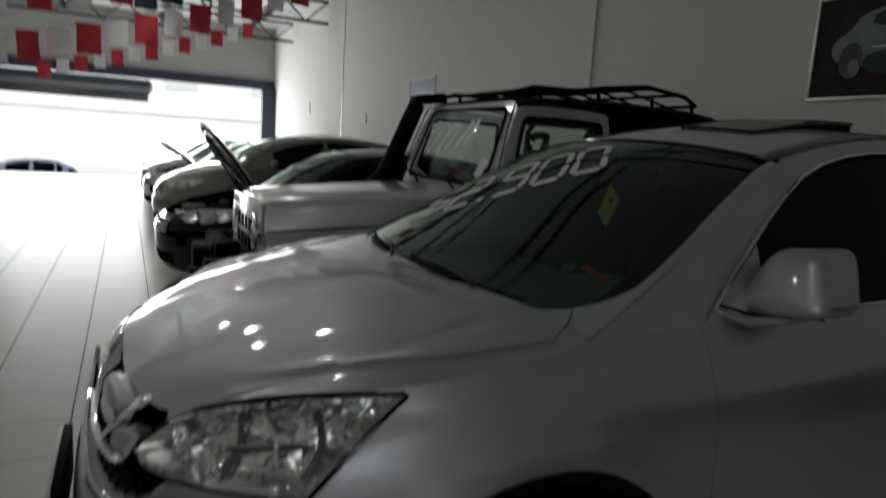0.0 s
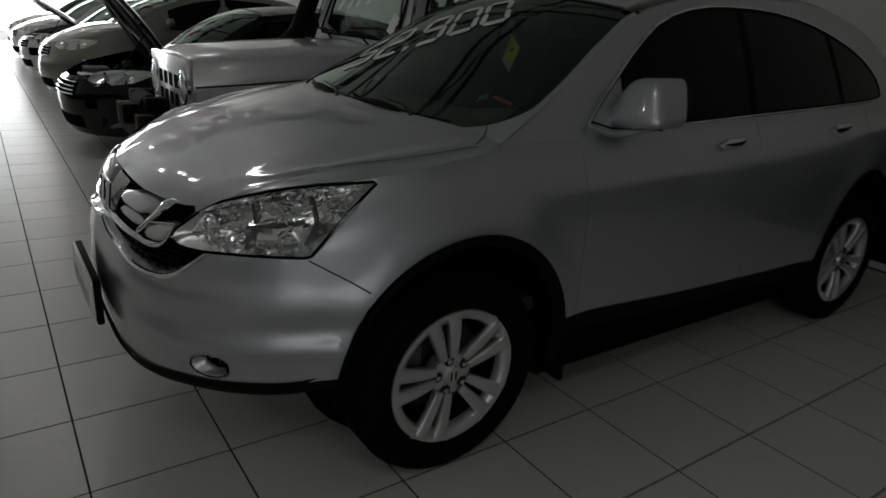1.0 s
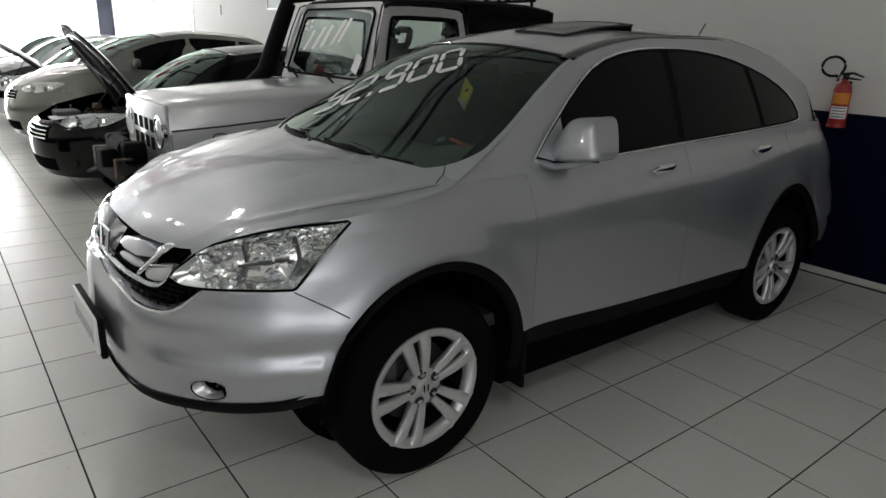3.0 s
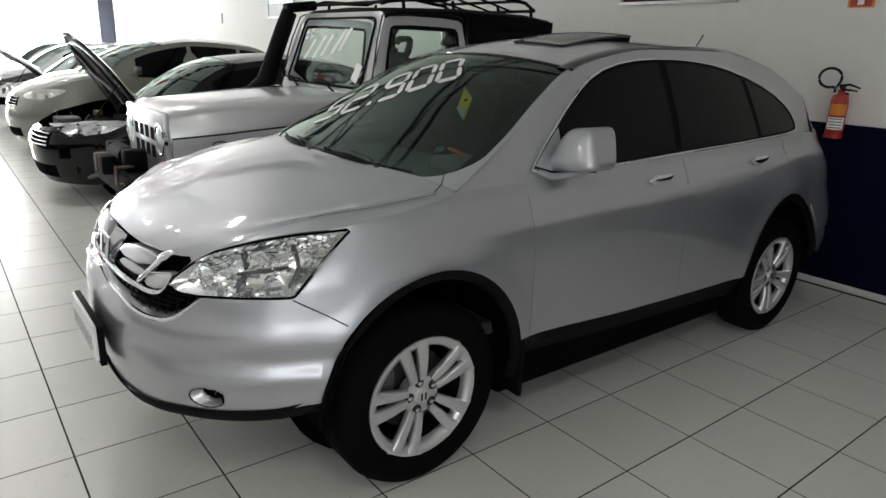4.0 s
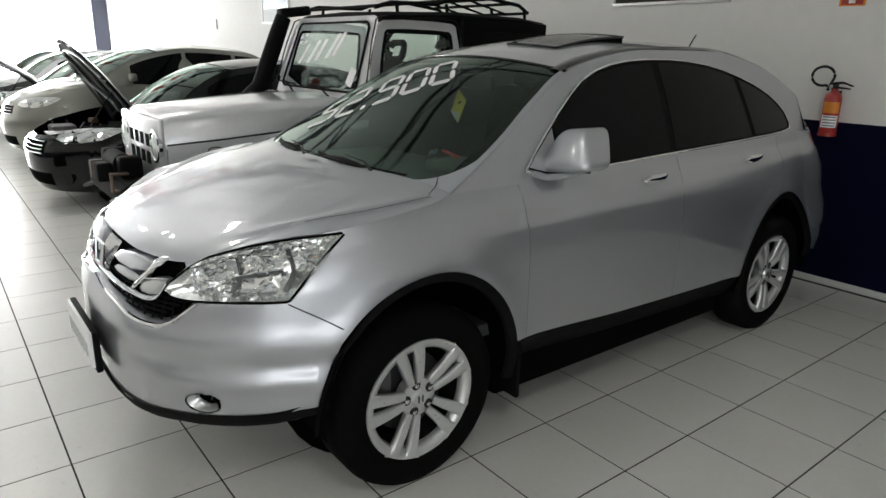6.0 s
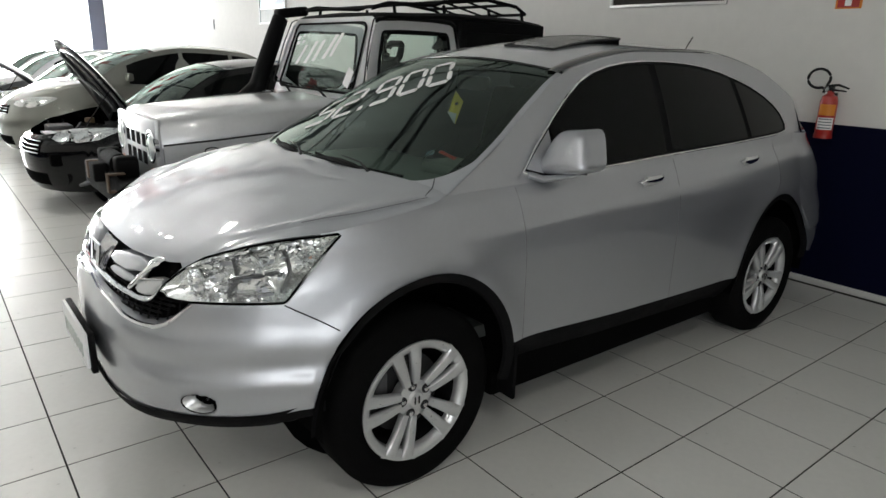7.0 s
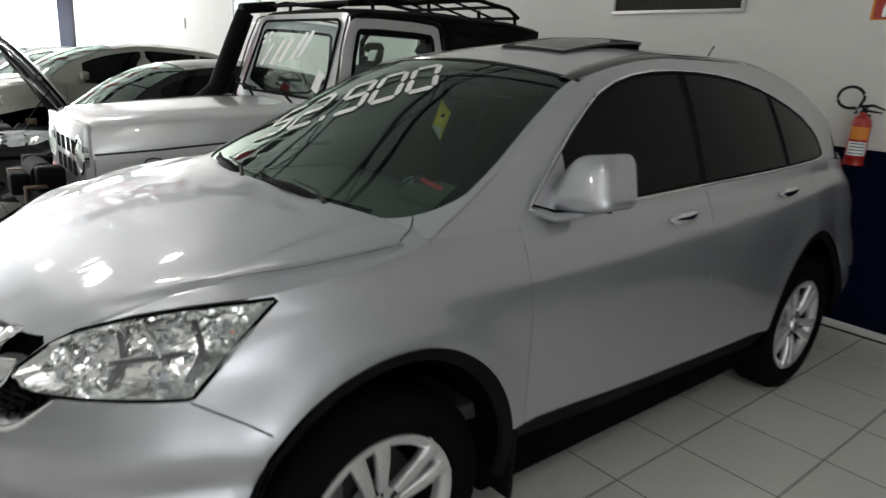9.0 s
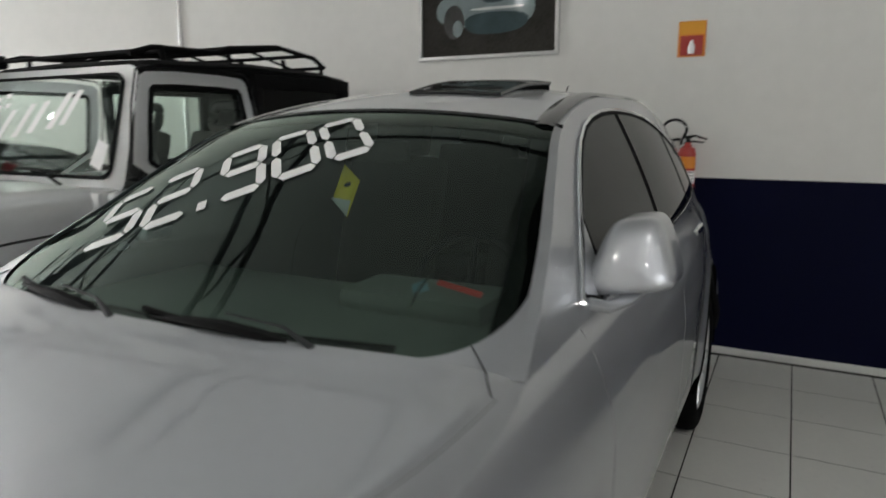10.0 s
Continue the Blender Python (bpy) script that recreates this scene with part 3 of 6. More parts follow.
def seat(root, x, y, z, colour, s=1.0, hollow=False):
    bm = boxed(x, y, z, 0.5 * s, 0.5 * s, 0.16, 0.05)
    part("seat_cushion", bm, colour, root)
    m = Matrix.Translation((x + 0.26 * s, y, z + 0.08)) @ Matrix.Rotation(radians(16), 4, "Y")
    part("seat_back", boxed(0, 0, 0.3 * s, 0.13, 0.46 * s, 0.62 * s, 0.05, m=m), colour, root)
    if hollow:
        bm = tubed([m @ Vector((0.01, p, 0.70 * s + q)) for p, q in rrect(-0.115, 0.115, -0.07, 0.09, 0.05) + [(0.115, 0.0)]], 0.032, 10)
    else:
        bm = boxed(0.01, 0, 0.70 * s, 0.09, 0.26, 0.17, 0.04, m=m)
    tube(bm, [m @ Vector((0.01, -0.06, 0.58 * s)), m @ Vector((0.01, -0.06, 0.66 * s))], 0.006)
    tube(bm, [m @ Vector((0.01, 0.06, 0.58 * s)), m @ Vector((0.01, 0.06, 0.66 * s))], 0.006)
    part("headrest", bm, colour, root)


def steering(root, x, y, z, r=0.18):
    m = Matrix.Translation((x, y, z)) @ Matrix.Rotation(radians(-65), 4, "Y")
    bm = tubed([m @ Vector((r * math.cos(k * math.pi / 12), r * math.sin(k * math.pi / 12), 0)) for k in range(25)], 0.014, 8)
    for a in (0, 2.3, 4.0):
        tube(bm, [m @ Vector((0, 0, -0.02)), m @ Vector((r * math.cos(a), r * math.sin(a), 0))], 0.012, 6)
    lathe(bm, [(0.001, 0.02), (0.05, 0.02), (0.055, -0.04)], "z", 16, (x, y, z - 0.01))
    part("steering_wheel", bm, PLASTIC, root)


SEGMENTS = {"0": "abcdef", "2": "abged", "9": "abcdfg", "5": "afgcd", "1": "bc", "7": "abc", "8": "abcdefg"}


def digit(bm, fn, ch, a0, b0, wa, hb, ta=0.034, tb=0.16):
    """A seven-segment figure, carried onto a surface by fn(a, b); ta and tb: stroke widths across and up."""
    g = 0.1
    for s in SEGMENTS[ch]:
        if s in "agd":
            b = b0 + hb * {"a": 1, "g": 0.5, "d": 0}[s]
            p, q = a0 + g * ta, a0 + wa - g * ta
            pts = [(p, b), (p + ta / 2, b + tb / 2), (q - ta / 2, b + tb / 2), (q, b), (q - ta / 2, b - tb / 2), (p + ta / 2, b - tb / 2)]
        else:
            a = a0 + (wa if s in "bc" else 0)
            p = b0 + hb * (0.5 if s in "bf" else 0) + g * tb
            q = p + hb * 0.5 - 2 * g * tb
            pts = [(a, p), (a + ta / 2, p + tb / 2), (a + ta / 2, q - tb / 2), (a, q), (a - ta / 2, q - tb / 2), (a - ta / 2, p + tb / 2)]
        bm.faces.new([bm.verts.new(fn(*v)) for v in pts])


def suv():
    """The silver estate in the middle of the show."""
    root = thing("suv", "silver metallic suv with dark tinted windows parked on pale tiles", "car", pose(SUV_X, SUV_Y, 0), "cars in the row")
    sh = suv_shell
    car_core(sh, root, SILVER, TINT, 0.362, 0.237, 104, 0.875)
    # black lower cladding and lip
    for s in (1, -1):
        bm = bmesh.new()

        def sill(x, v):
            z = curve(sh.bottom, x) + 0.012 - 0.20 * v
            y = -(sh.width(x, 0.48) - 0.008 - 0.05 * v - 0.1 * v * v)
            return Vector((x, y * s, z))
        grid(bm, sill, [0.44 + 1.80 * i / 20 for i in range(21)], [0, 0.3, 0.6, 0.85, 1])
        part("sill_cladding", bm, MATT_BLACK, root)
        bm = boxed(0.495, -0.79 * s, 0.335, 0.02, 0.17, 0.25, 0.006)
        part("mudflap", bm, MATT_BLACK, root)
    bm = bmesh.new()

    def lip(th, v):
        p = sh.front(abs(th), 0.44)
        z = curve(sh.bottom, sh.front(abs(th), 0.6).x) + 0.012 - 0.06 * v
        q = sh.front(abs(th), 0.44, 0.003 - 0.035 * v * v)
        return Vector((q.x, q.y if th > 0 else -q.y, z))
    grid(bm, lip, [-58 + 2 * i for i in range(59)], [0, 0.35, 0.7, 1])
    part("bumper_lip", bm, MATT_BLACK, root)
    # black apron added behind the lip, in place of the shade under the nose
    bm = bmesh.new()

    def nose_apron(th, v):
        z = curve(sh.bottom, sh.front(abs(th), 0.6).x) - 0.03 - 0.13 * min(v, 1)
        q = sh.front(abs(th), 0.44, -0.07 - 0.17 * min(v, 1) - 0.2 * max(0, v - 1))
        return Vector((q.x, q.y if th > 0 else -q.y, z))
    grid(bm, nose_apron, [-56 + 4 * i for i in range(29)], [0, 0.5, 1, 1.5, 2])
    part("under_nose_shade", bm, MATT_BLACK, root)
    # unseen tray, added to keep light off the floor below the engine
    part("undertray_light_block", boxed(-0.36, 0, 0.375, 0.50, 1.00, 0.06, 0.02), WELL, root)
    # shut lines, trims and handles, both sides
    for s in (1, -1):
        def side(x, z, out=0.0):
            p = sh.side_at(x, z, out)
            return Vector((p.x, p.y * s, p.z))

        def frontal(th, z, out=0.0):
            p = sh.front(th, z, out)
            return Vector((p.x, p.y * s, p.z))
        part("door_gap", strip([side(0.485 + 0.02 * i / 12, 0.50 + 0.62 * (1 - i / 12), 0.0004) for i in range(13)], 0.0012), FAINT, root)
        part("door_gap", strip([side(1.56 - 0.02 * math.sin(i * 0.3), 0.45 + 0.70 * i / 12, 0.0004) for i in range(13)], 0.0012), FAINT, root)
        part("door_gap", strip([side(2.66 - 0.35 * max(0, 1 - i / 6) ** 2, 0.78 + 0.40 * i / 12, 0.0004) for i in range(13)], 0.0012), FAINT, root)
        bm = strip([frontal(51.3 + 9.8 * i / 8, 0.83 - 0.098 * i / 8, -0.0005) for i in range(9)], 0.0026)
        part("bumper_gap", bm, SEAM, root)
        rim = [sh.hood_at(0.36 + 0.53 * i / 20, s * (sh.hood_edge(0.36 + 0.53 * i / 20) + 0.012), 0.0003) for i in range(21)]
        part("bonnet_gap", strip(rim, 0.0012), FAINT, root)
        end = [Vector((0.171, -0.706 * s, 1.162)), Vector((0.150, -0.729 * s, 1.150))] + [sh.hood_at(a, s * b, 0.0012) for a, b in ((0.985, 0.930), (0.95, 0.938), (0.92, 0.946), (0.885, 0.957))]
        part("bonnet_end_gap", strip(end, 0.0016), SEAM, root)
        # side glass with its bright surround
        outline = [(0.50, 1.135), (0.64, 1.26), (0.86, 1.425), (1.05, 1.53), (1.29, 1.585), (1.60, 1.603), (1.95, 1.59), (2.26, 1.54), (2.60, 1.445), (2.82, 1.335), (2.885, 1.235), (2.84, 1.205), (2.32, 1.192), (1.60, 1.172), (1.04, 1.15)]

        def ride(pts, out):
            return [side(a, b, out) for a, b in pts]
        smooth_out = rounded(outline, 1)
        bm = bmesh.new()
        closed = ride(smooth_out, 0.006)
        tube(bm, closed + closed[:1], 0.0062, 8)
        part("window_surround", bm, CHROME, root, "bright chrome window trim")
        ca, cb = 1.7, 1.37
        inner = ride([(ca + (a - ca) * 0.988, cb + (b - cb) * 0.955) for a, b in smooth_out], 0.006)
        part("window_rubber", strip(inner + inner[:1], 0.006), MATT_BLACK, root)
        part("window_frame", fill_patch(smooth_out, lambda a, b: side(a, b, 0.003)), MATT_BLACK, root)
        head = ((0.50, 1.135), (0.64, 1.255), (0.86, 1.415), (1.05, 1.515), (1.29, 1.572), (1.60, 1.59), (1.95, 1.577), (2.26, 1.527), (2.60, 1.43), (2.82, 1.32), (2.875, 1.24))
        for low0, low1, up0, up1 in ((0.748, 1.515, 0.748, 1.545), (1.565, 2.33, 1.60, 2.275), (2.375, 2.855, 2.325, 2.865)):
            bm = bmesh.new()

            def pane(u, v):
                x = low0 + (low1 - low0) * u + (up0 + (up1 - up0) * u - low0 - (low1 - low0) * u) * v
                lo = curve(((0.6, 1.15), (1.04, 1.16), (1.6, 1.182), (2.32, 1.203), (2.86, 1.22)), x)
                return side(x, lo + (max(curve(head, x), lo + 0.005) - lo) * v, 0.007)
            grid(bm, pane, [i / 20 for i in range(21)], [i / 8 for i in range(9)])
            part("side_window", bm, TINT, root, "dark tinted side glass")
        part("mirror_triangle", fill_patch([(0.505, 1.142), (0.735, 1.322), (0.725, 1.158)], lambda a, b: side(a, b, 0.008)), SILVER, root)
        for hx, hz in ((1.33, 1.075), (2.27, 1.095)):
            bm = bmesh.new()
            p0 = side(hx, hz, 0)
            grid(bm, lambda u, v: Vector((hx - 0.09 + 0.185 * u, p0.y - s * (0.012 + 0.022 * math.sin(math.pi * min(1, max(0, u))) ** 0.6 + 0.009 * math.sin(2 * math.pi * v)), hz - 0.005 + 0.012 * u + (0.015 + 0.009 * (1 - u)) * min(1, 7 * u + 0.02, 7 * (1 - u) + 0.02) * math.cos(2 * math.pi * v))), [i / 14 for i in range(15)], [i / 10 for i in range(11)])
            part("door_handle", bm, CHROME, root, "bright door handle")
        # mirror
        mir = part("door_mirror", bmesh.new(), SILVER, root, "silver door mirror with folding arm")
        mir.data.materials.clear()
        mc = Vector((0.765, -0.868 * s, 1.245))

        def shell_pt(u, v):
            q, r = 2 * math.pi * u, v
            k = max(0.0, 1 - (1 - 2 * r) ** 4) ** 0.34 if r < 0.5 else 1.0
            zz = 0.088 * math.copysign(abs(math.sin(q)) ** 0.42, math.sin(q)) * k
            yy = (0.084 - 0.34 * zz) * math.copysign(abs(math.cos(q)) ** 0.42, math.cos(q)) * k
            return mc + Vector((-0.09 + 0.15 * r - 0.35 * yy * s + 0.32 * zz, yy, zz - 0.10 * yy * s))
        bm = bmesh.new()
        grid(bm, shell_pt, [i / 32 for i in range(32)], [0.001, 0.006, 0.02, 0.045, 0.08, 0.13, 0.2, 0.3, 0.4, 0.5, 0.7, 0.9, 1.0], True)
        bm.faces.new([bm.verts.new(shell_pt(i / 32, 0.001)) for i in range(32)])
        part("mirror_housing", bm, SILVER, mir)
        bm = bmesh.new()
        bm.faces.new([bm.verts.new(shell_pt(i / 32, 0.93)) for i in range(32)])
        part("mirror_glass", bm, TINT, mir)
        p = side(0.62, 1.145, 0)
        bm = bmesh.new()
        tube(bm, [p + Vector((-0.04, 0.01 * s, 0.01)), p + Vector((0.0, -0.03 * s, -0.005)), p + Vector((0.06, -0.06 * s, 0.0)), mc + Vector((0.02, -0.02 * s, -0.085))], [0.026, 0.024, 0.022, 0.02], 10, True, 0.6)
        part("mirror_arm", bm, SILVER, mir)
        part("mirror_indicator", strip([mc + Vector((-0.05 + 0.05 * i / 6, -(-0.06 + 0.13 * i / 6) * s, -0.083)) for i in range(7)], 0.006, 0.6), SEAM, mir)
        bm = bmesh.new()
        grid(bm, lambda a, v: sh.across(a, s * (0.885 + 0.095 * v), 0.004 + 0.006 * math.sin(math.pi * v)), [0.965 + 0.86 * i / 30 for i in range(31)], [i / 6 for i in range(7)])
        part("roof_channel", bm, GLOSS_BLACK, root, "black roof trim strip")
        part("tail_lamp", fill_patch(rrect(3.05, 3.13, 1.0, 1.16, 0.02), lambda a, b: side(a, b, 0.006)), RED, root, "red tail lamp at the rear corner")
        # headlamp
        lamp = part("headlight", bmesh.new(), REFLECTOR, root, "clear multi-reflector headlight")
        lamp.data.materials.clear()
        lampc = [(a, b / 100) for a, b in LAMP]
        part("lamp_housing", fill_patch([(44 + (a - 44) * 0.99, 0.92 + (b - 0.92) * 0.98) for a, b in lampc], lambda a, b: frontal(a, b, 0.004 + 0.007 * math.sin(a * 0.9) * math.sin(b * 75) + 0.003 * math.sin(a * 2.3 + 40 * b))), LAMP_BODY, lamp)
        for th, z, r in ((35.2, 0.886, 0.040), (45.8, 0.915, 0.060), (54.0, 0.962, 0.034)):
            c = frontal(th, z, -0.006)
            d = (Vector((-1, -0.35 * s, 0.05))).normalized()
            q = d.to_track_quat("Z", "Y").to_matrix().to_4x4()
            bm = lathed([(r, 0.04), (r * 1.04, 0.035), (r * 0.97, 0.03), (r * 0.86, 0.008), (r * 0.6, -0.014), (0.016, -0.024), (0.016, 0.006), (0.011, 0.016), (0.001, 0.019)], "z", 32)
            bmesh.ops.transform(bm, matrix=Matrix.Translation(c) @ q, verts=bm.verts)
            bowl = part("lamp_bowl", bm, REFLECTOR, lamp)
            for k in range(10):
                t = 2 * math.pi * (k + 0.5) / 10
                bm = boxed(r * 0.76 * math.cos(t), r * 0.76 * math.sin(t), 0.004, r * 0.30, 0.004, 0.022, 0.001, m=Matrix.Translation(c) @ q @ Matrix.Rotation(0.5 * math.sin(3 * t), 4, "Z"))
                part("reflector_step", bm, REFLECTOR, bowl)
        rnd = random.Random(5)
        for k in range(95):
            th, zt = rnd.uniform(29, 59), rnd.uniform(0.84, 1.03)
            if inside(LAMP, th, zt * 100) < 0.8 or (41.5 < th < 49.0 and 0.875 < zt < 0.955):
                continue
            m = Matrix.Translation(frontal(th, zt, 0.010 + 0.012 * rnd.random())) @ Vector((-0.5 + rnd.uniform(-0.5, 0.3), s * (-0.35 + rnd.uniform(-0.5, 0.4)), rnd.choice((0.8, 0.8, 0.5, -0.4)))).to_track_quat("Y", "Z").to_matrix().to_4x4()
            part("lamp_facet", boxed(0, 0, 0, rnd.uniform(0.012, 0.036), 0.005, rnd.uniform(0.010, 0.022), 0.0015, m=m), REFLECTOR, lamp)
        # bright brows along the upper edge and the outer edge
        for t0, t1, z0, z1 in ((33.0, 39.5, 0.928, 0.963), (40.5, 47.5, 0.962, 0.990), (48.5, 53.0, 0.985, 1.000), (54.5, 58.8, 0.905, 0.985)):
            bm = bmesh.new()
            grid(bm, lambda u, v: frontal(t0 + (t1 - t0) * u, z0 + (z1 - z0) * u + 0.013 * v * math.sin(math.pi * (0.1 + 0.8 * u)), 0.022 - 0.012 * v), [i / 10 for i in range(11)], [i / 3 for i in range(4)])
            part("lamp_brow", bm, REFLECTOR, lamp)
        # walls between the chambers
        for th, z0, z1, r in ((40.6, 0.85, 0.955, 0.006), (50.3, 0.86, 0.985, 0.007)):
            part("lamp_divider", strip([frontal(th + 1.4 * math.sin(math.pi * j / 8), z0 + (z1 - z0) * j / 8, 0.016) for j in range(9)], r, 1.4), ENGINE, lamp)
        part("lamp_bar", strip([frontal(40.8 + 9.2 * j / 6, 0.900 + 0.004 * j, 0.026) for j in range(7)], 0.0045), ENGINE, lamp)
        part("lamp_bar", strip([frontal(41.2 + 8.6 * j / 6, 0.907 + 0.004 * j, 0.026) for j in range(7)], 0.003), CHROME, lamp)
        for k in range(6):
            part("lamp_rib", strip([frontal(53 + 1.0 * k, 0.88 + 0.018 * k + 0.11 * j / 6 * (1 - 0.08 * k), 0.006) for j in range(7)], 0.003), LENS, lamp)
        part("indicator_bulb", lathed([(0.001, -0.012), (0.009, -0.006), (0.01, 0.006), (0.001, 0.014)], "x", 16, frontal(55.5, 0.955, -0.008)), AMBER, lamp)

        def lens_pt(a, b, out=0.012):
            d = max(0.0, inside(LAMP, a, b * 100))
            deep = 0.05 * min(1, d / 1.6)
            return frontal(a, b, out + deep)
        lens = part("lens", fill_patch(lampc, lambda a, b: lens_pt(a, b, 0.006)), LENS, lamp)
        lens.visible_shadow = False
        edge = [frontal(a, b, 0.004) for a, b in lampc]
        part("lamp_gasket", strip(edge + edge[:1], 0.0042), WELL, lamp)
        # fog lamp
        fog = part("fog_lamp", bmesh.new(), CHROME, root, "round fog light in the bumper")
        fog.data.materials.clear()
        fc = frontal(35.4, 0.484, -0.004)
        bm = lathed([(0.001, 0.012), (0.012, 0.008), (0.017, 0.0), (0.019, 0.012)], "x", 24, fc)
        part("fog_reflector", bm, ENGINE, fog)
        bm = bmesh.new()

        def crescent(t, v):
            q = radians(115 + 215 * t)
            thick = 0.06 + 0.52 * math.sin(math.pi * t) ** 0.8
            k = 0.97 - thick * v
            return frontal(36 + 3.2 * k * math.cos(q), 0.484 + 0.036 * k * math.sin(q), 0.046 * min(1, (1 - k) * 2.4) - 0.03 * v * v)
        grid(bm, crescent, [i / 20 for i in range(21)], [i / 5 for i in range(6)])
        part("fog_bezel", bm, ALLOY, fog)
        part("fog_glass", lathed([(0.001, -0.008), (0.010, -0.006), (0.017, 0.0)], "x", 24, fc), LENS, fog)
        part("fog_well", fill_patch([(a, b / 100) for a, b in FOG], lambda a, b: frontal(a, b, 0.004 if inside(FOG, a, b * 100) > 0.3 else 0.001)), WELL, fog)
    # grille
    gr = part("grille", bmesh.new(), PLASTIC, root, "chrome-edged grille with black mesh")
    gr.data.materials.clear()

    def fr(th, z, out=0.0):
        p = sh.front(abs(th), z)
        for poly, depth, soft in sh.insets:
            d = inside(poly, abs(th), z * 100)
            if d > 0:
                out += depth * min(1, d / soft)
        q = sh.front(abs(th), z, out)
        return Vector((q.x, q.y if th > 0 else -q.y, q.z))
    bm = bmesh.new()
    grid(bm, lambda th, z: fr(th, z, -0.042 if inside(LAMP, abs(th), z * 100) < -0.8 else -0.10), [-35 + i for i in range(71)], [0.72 + 0.21 * i / 6 for i in range(7)])
    part("grille_back", bm, WELL, gr)

    def smile(th):
        return curve(((0, 0.785), (7, 0.769), (14, 0.761), (21, 0.742), (25, 0.738), (28, 0.741), (31, 0.760), (33.4, 0.796), (35.5, 0.828)), abs(th))
    for k in range(5):
        z0 = 0.756 + 0.015 * k
        lim = 27 + 1.4 * k
        part("grille_slat", strip([fr(th, z0, -0.022) for th in [-lim + 2 * lim * i / 40 for i in range(41)]], 0.004), MATT_BLACK, gr)
    for k in range(29):
        th = -32 + 64 * k / 28
        if smile(th) < 0.79:
            part("grille_bar", strip([fr(th, smile(th) + 0.006, -0.024), fr(th, 0.812, -0.024)], 0.0035), MATT_BLACK, gr)
    part("chrome_smile", strip([fr(-35.5 + 71 * i / 60, smile(-35.5 + 71 * i / 60) - 0.003, 0.004) for i in range(61)], [0.0085 * min(1, 0.3 + 0.12 * min(i, 60 - i)) for i in range(61)], 1.0), CHROME, gr)

    def chin(th):
        return curve(((0, 0.803), (20, 0.799), (23.5, 0.798), (26, 0.806), (28.2, 0.85), (28.6, 0.878)), abs(th))

    def plate(name, pts, material, out, rise=0.006):
        """A raised trim plate on the grille: an outline of degrees and height, on both sides of the badge."""
        for s in (1, -1):
            poly = rounded(pts, 1)
            ca, cb = sum(p[0] for p in poly) / len(poly), sum(p[1] for p in poly) / len(poly)

            def at(a, b):
                d = max(0.0, inside([(p, q * 100) for p, q in poly], a, b * 100))
                return fr(s * a, b, out + rise * min(1, d / 0.6))
            part(name, fill_patch(poly, at), material, gr)
            skirt = bmesh.new()
            grid(skirt, lambda k, v: fr(s * poly[k % len(poly)][0], poly[k % len(poly)][1], out - 0.03 * v), list(range(len(poly) + 1)), [0, 1])
            part(name + "_edge", skirt, material, gr)
    band = [-28.4 + 56.8 * i / 70 for i in range(71)]
    bm = bmesh.new()
    grid(bm, lambda th, v: fr(th, chin(th) + 0.017 * v, 0.010 * math.sin(math.pi * v) - 0.002), band, [i / 6 for i in range(7)])
    part("grille_surround", bm, CHROME, gr)
    plate("grille_bar", [(6.5, 0.832), (9, 0.858), (20.8, 0.860), (19.6, 0.832)], SILVER, -0.008)
    plate("grille_bar_bright", [(6.0, 0.868), (8.0, 0.908), (23.4, 0.922), (21.0, 0.872)], SILVER, 0.004, 0.01)
    plate("grille_wing", [(23.6, 0.934), (26.9, 0.936), (25.4, 0.909), (22.6, 0.870), (20.2, 0.822), (18.8, 0.826), (21.0, 0.867), (22.6, 0.900)], CHROME, 0.008)
    plate("grille_corner", [(21.6, 0.858), (28.0, 0.880), (27.6, 0.852), (25.6, 0.818), (20.6, 0.820)], ALLOY, -0.004)
    for s in (1, -1):
        part("grille_wing_edge", strip([fr(s * 22.6, 0.866, 0.008), fr(s * 28.4, 0.882, 0.004)], 0.003), CHROME, gr)
    bm = bmesh.new()
    for s in (1, -1):
        tube(bm, [(-0.878, s * 0.046, 0.828), (-0.868, s * 0.060, 0.908)], 0.0075, 8)
    tube(bm, [(-0.878, -0.046, 0.828), (-0.879, 0.046, 0.828)], 0.006, 8)
    tube(bm, [(-0.868, -0.060, 0.908), (-0.868, 0.060, 0.908)], 0.006, 8)
    part("badge", bm, CHROME, gr)
    bm = bmesh.new()
    grid(bm, lambda th, z: fr(th, z, -0.004), [-5 + i for i in range(11)], [0.82 + 0.095 * i / 4 for i in range(5)])
    part("badge_back", bm, GLOSS_BLACK, gr)
    # number plate with its holder
    pl = part("number_plate", boxed(-0.972, 0, 0.565, 0.012, 0.41, 0.135, 0.004), WHITE_STICKER, root, "grey number plate in a black holder")
    part("plate_holder", boxed(-0.955, 0, 0.556, 0.022, 0.43, 0.155, 0.006), MATT_BLACK, pl)
    bm = bmesh.new()
    for k in range(7):
        box(bm, -0.980, -0.15 + 0.05 * k, 0.555, 0.003, 0.026, 0.05)
    part("plate_marks", bm, GREYPAPER, pl)
    for s in (1, -1):
        bm = bmesh.new()

        def corner(t, v):
            e = (0.34 * (1 - 2 * t), 1.0) if t < 0.5 else (0.0, 1.0 - 0.30 * (2 * t - 1))
            q = t * math.pi / 2
            c = (0.34 * (1 - math.sin(q) ** 0.8) + 0.03 * math.sin(q), 0.985 - 0.285 * (1 - math.cos(q) ** 0.8))
            return sh.across(e[0] + (c[0] - e[0]) * v, s * (e[1] + (c[1] - e[1]) * v), 0.005)
        grid(bm, corner, [i / 24 for i in range(25)], [i / 5 for i in range(6)])
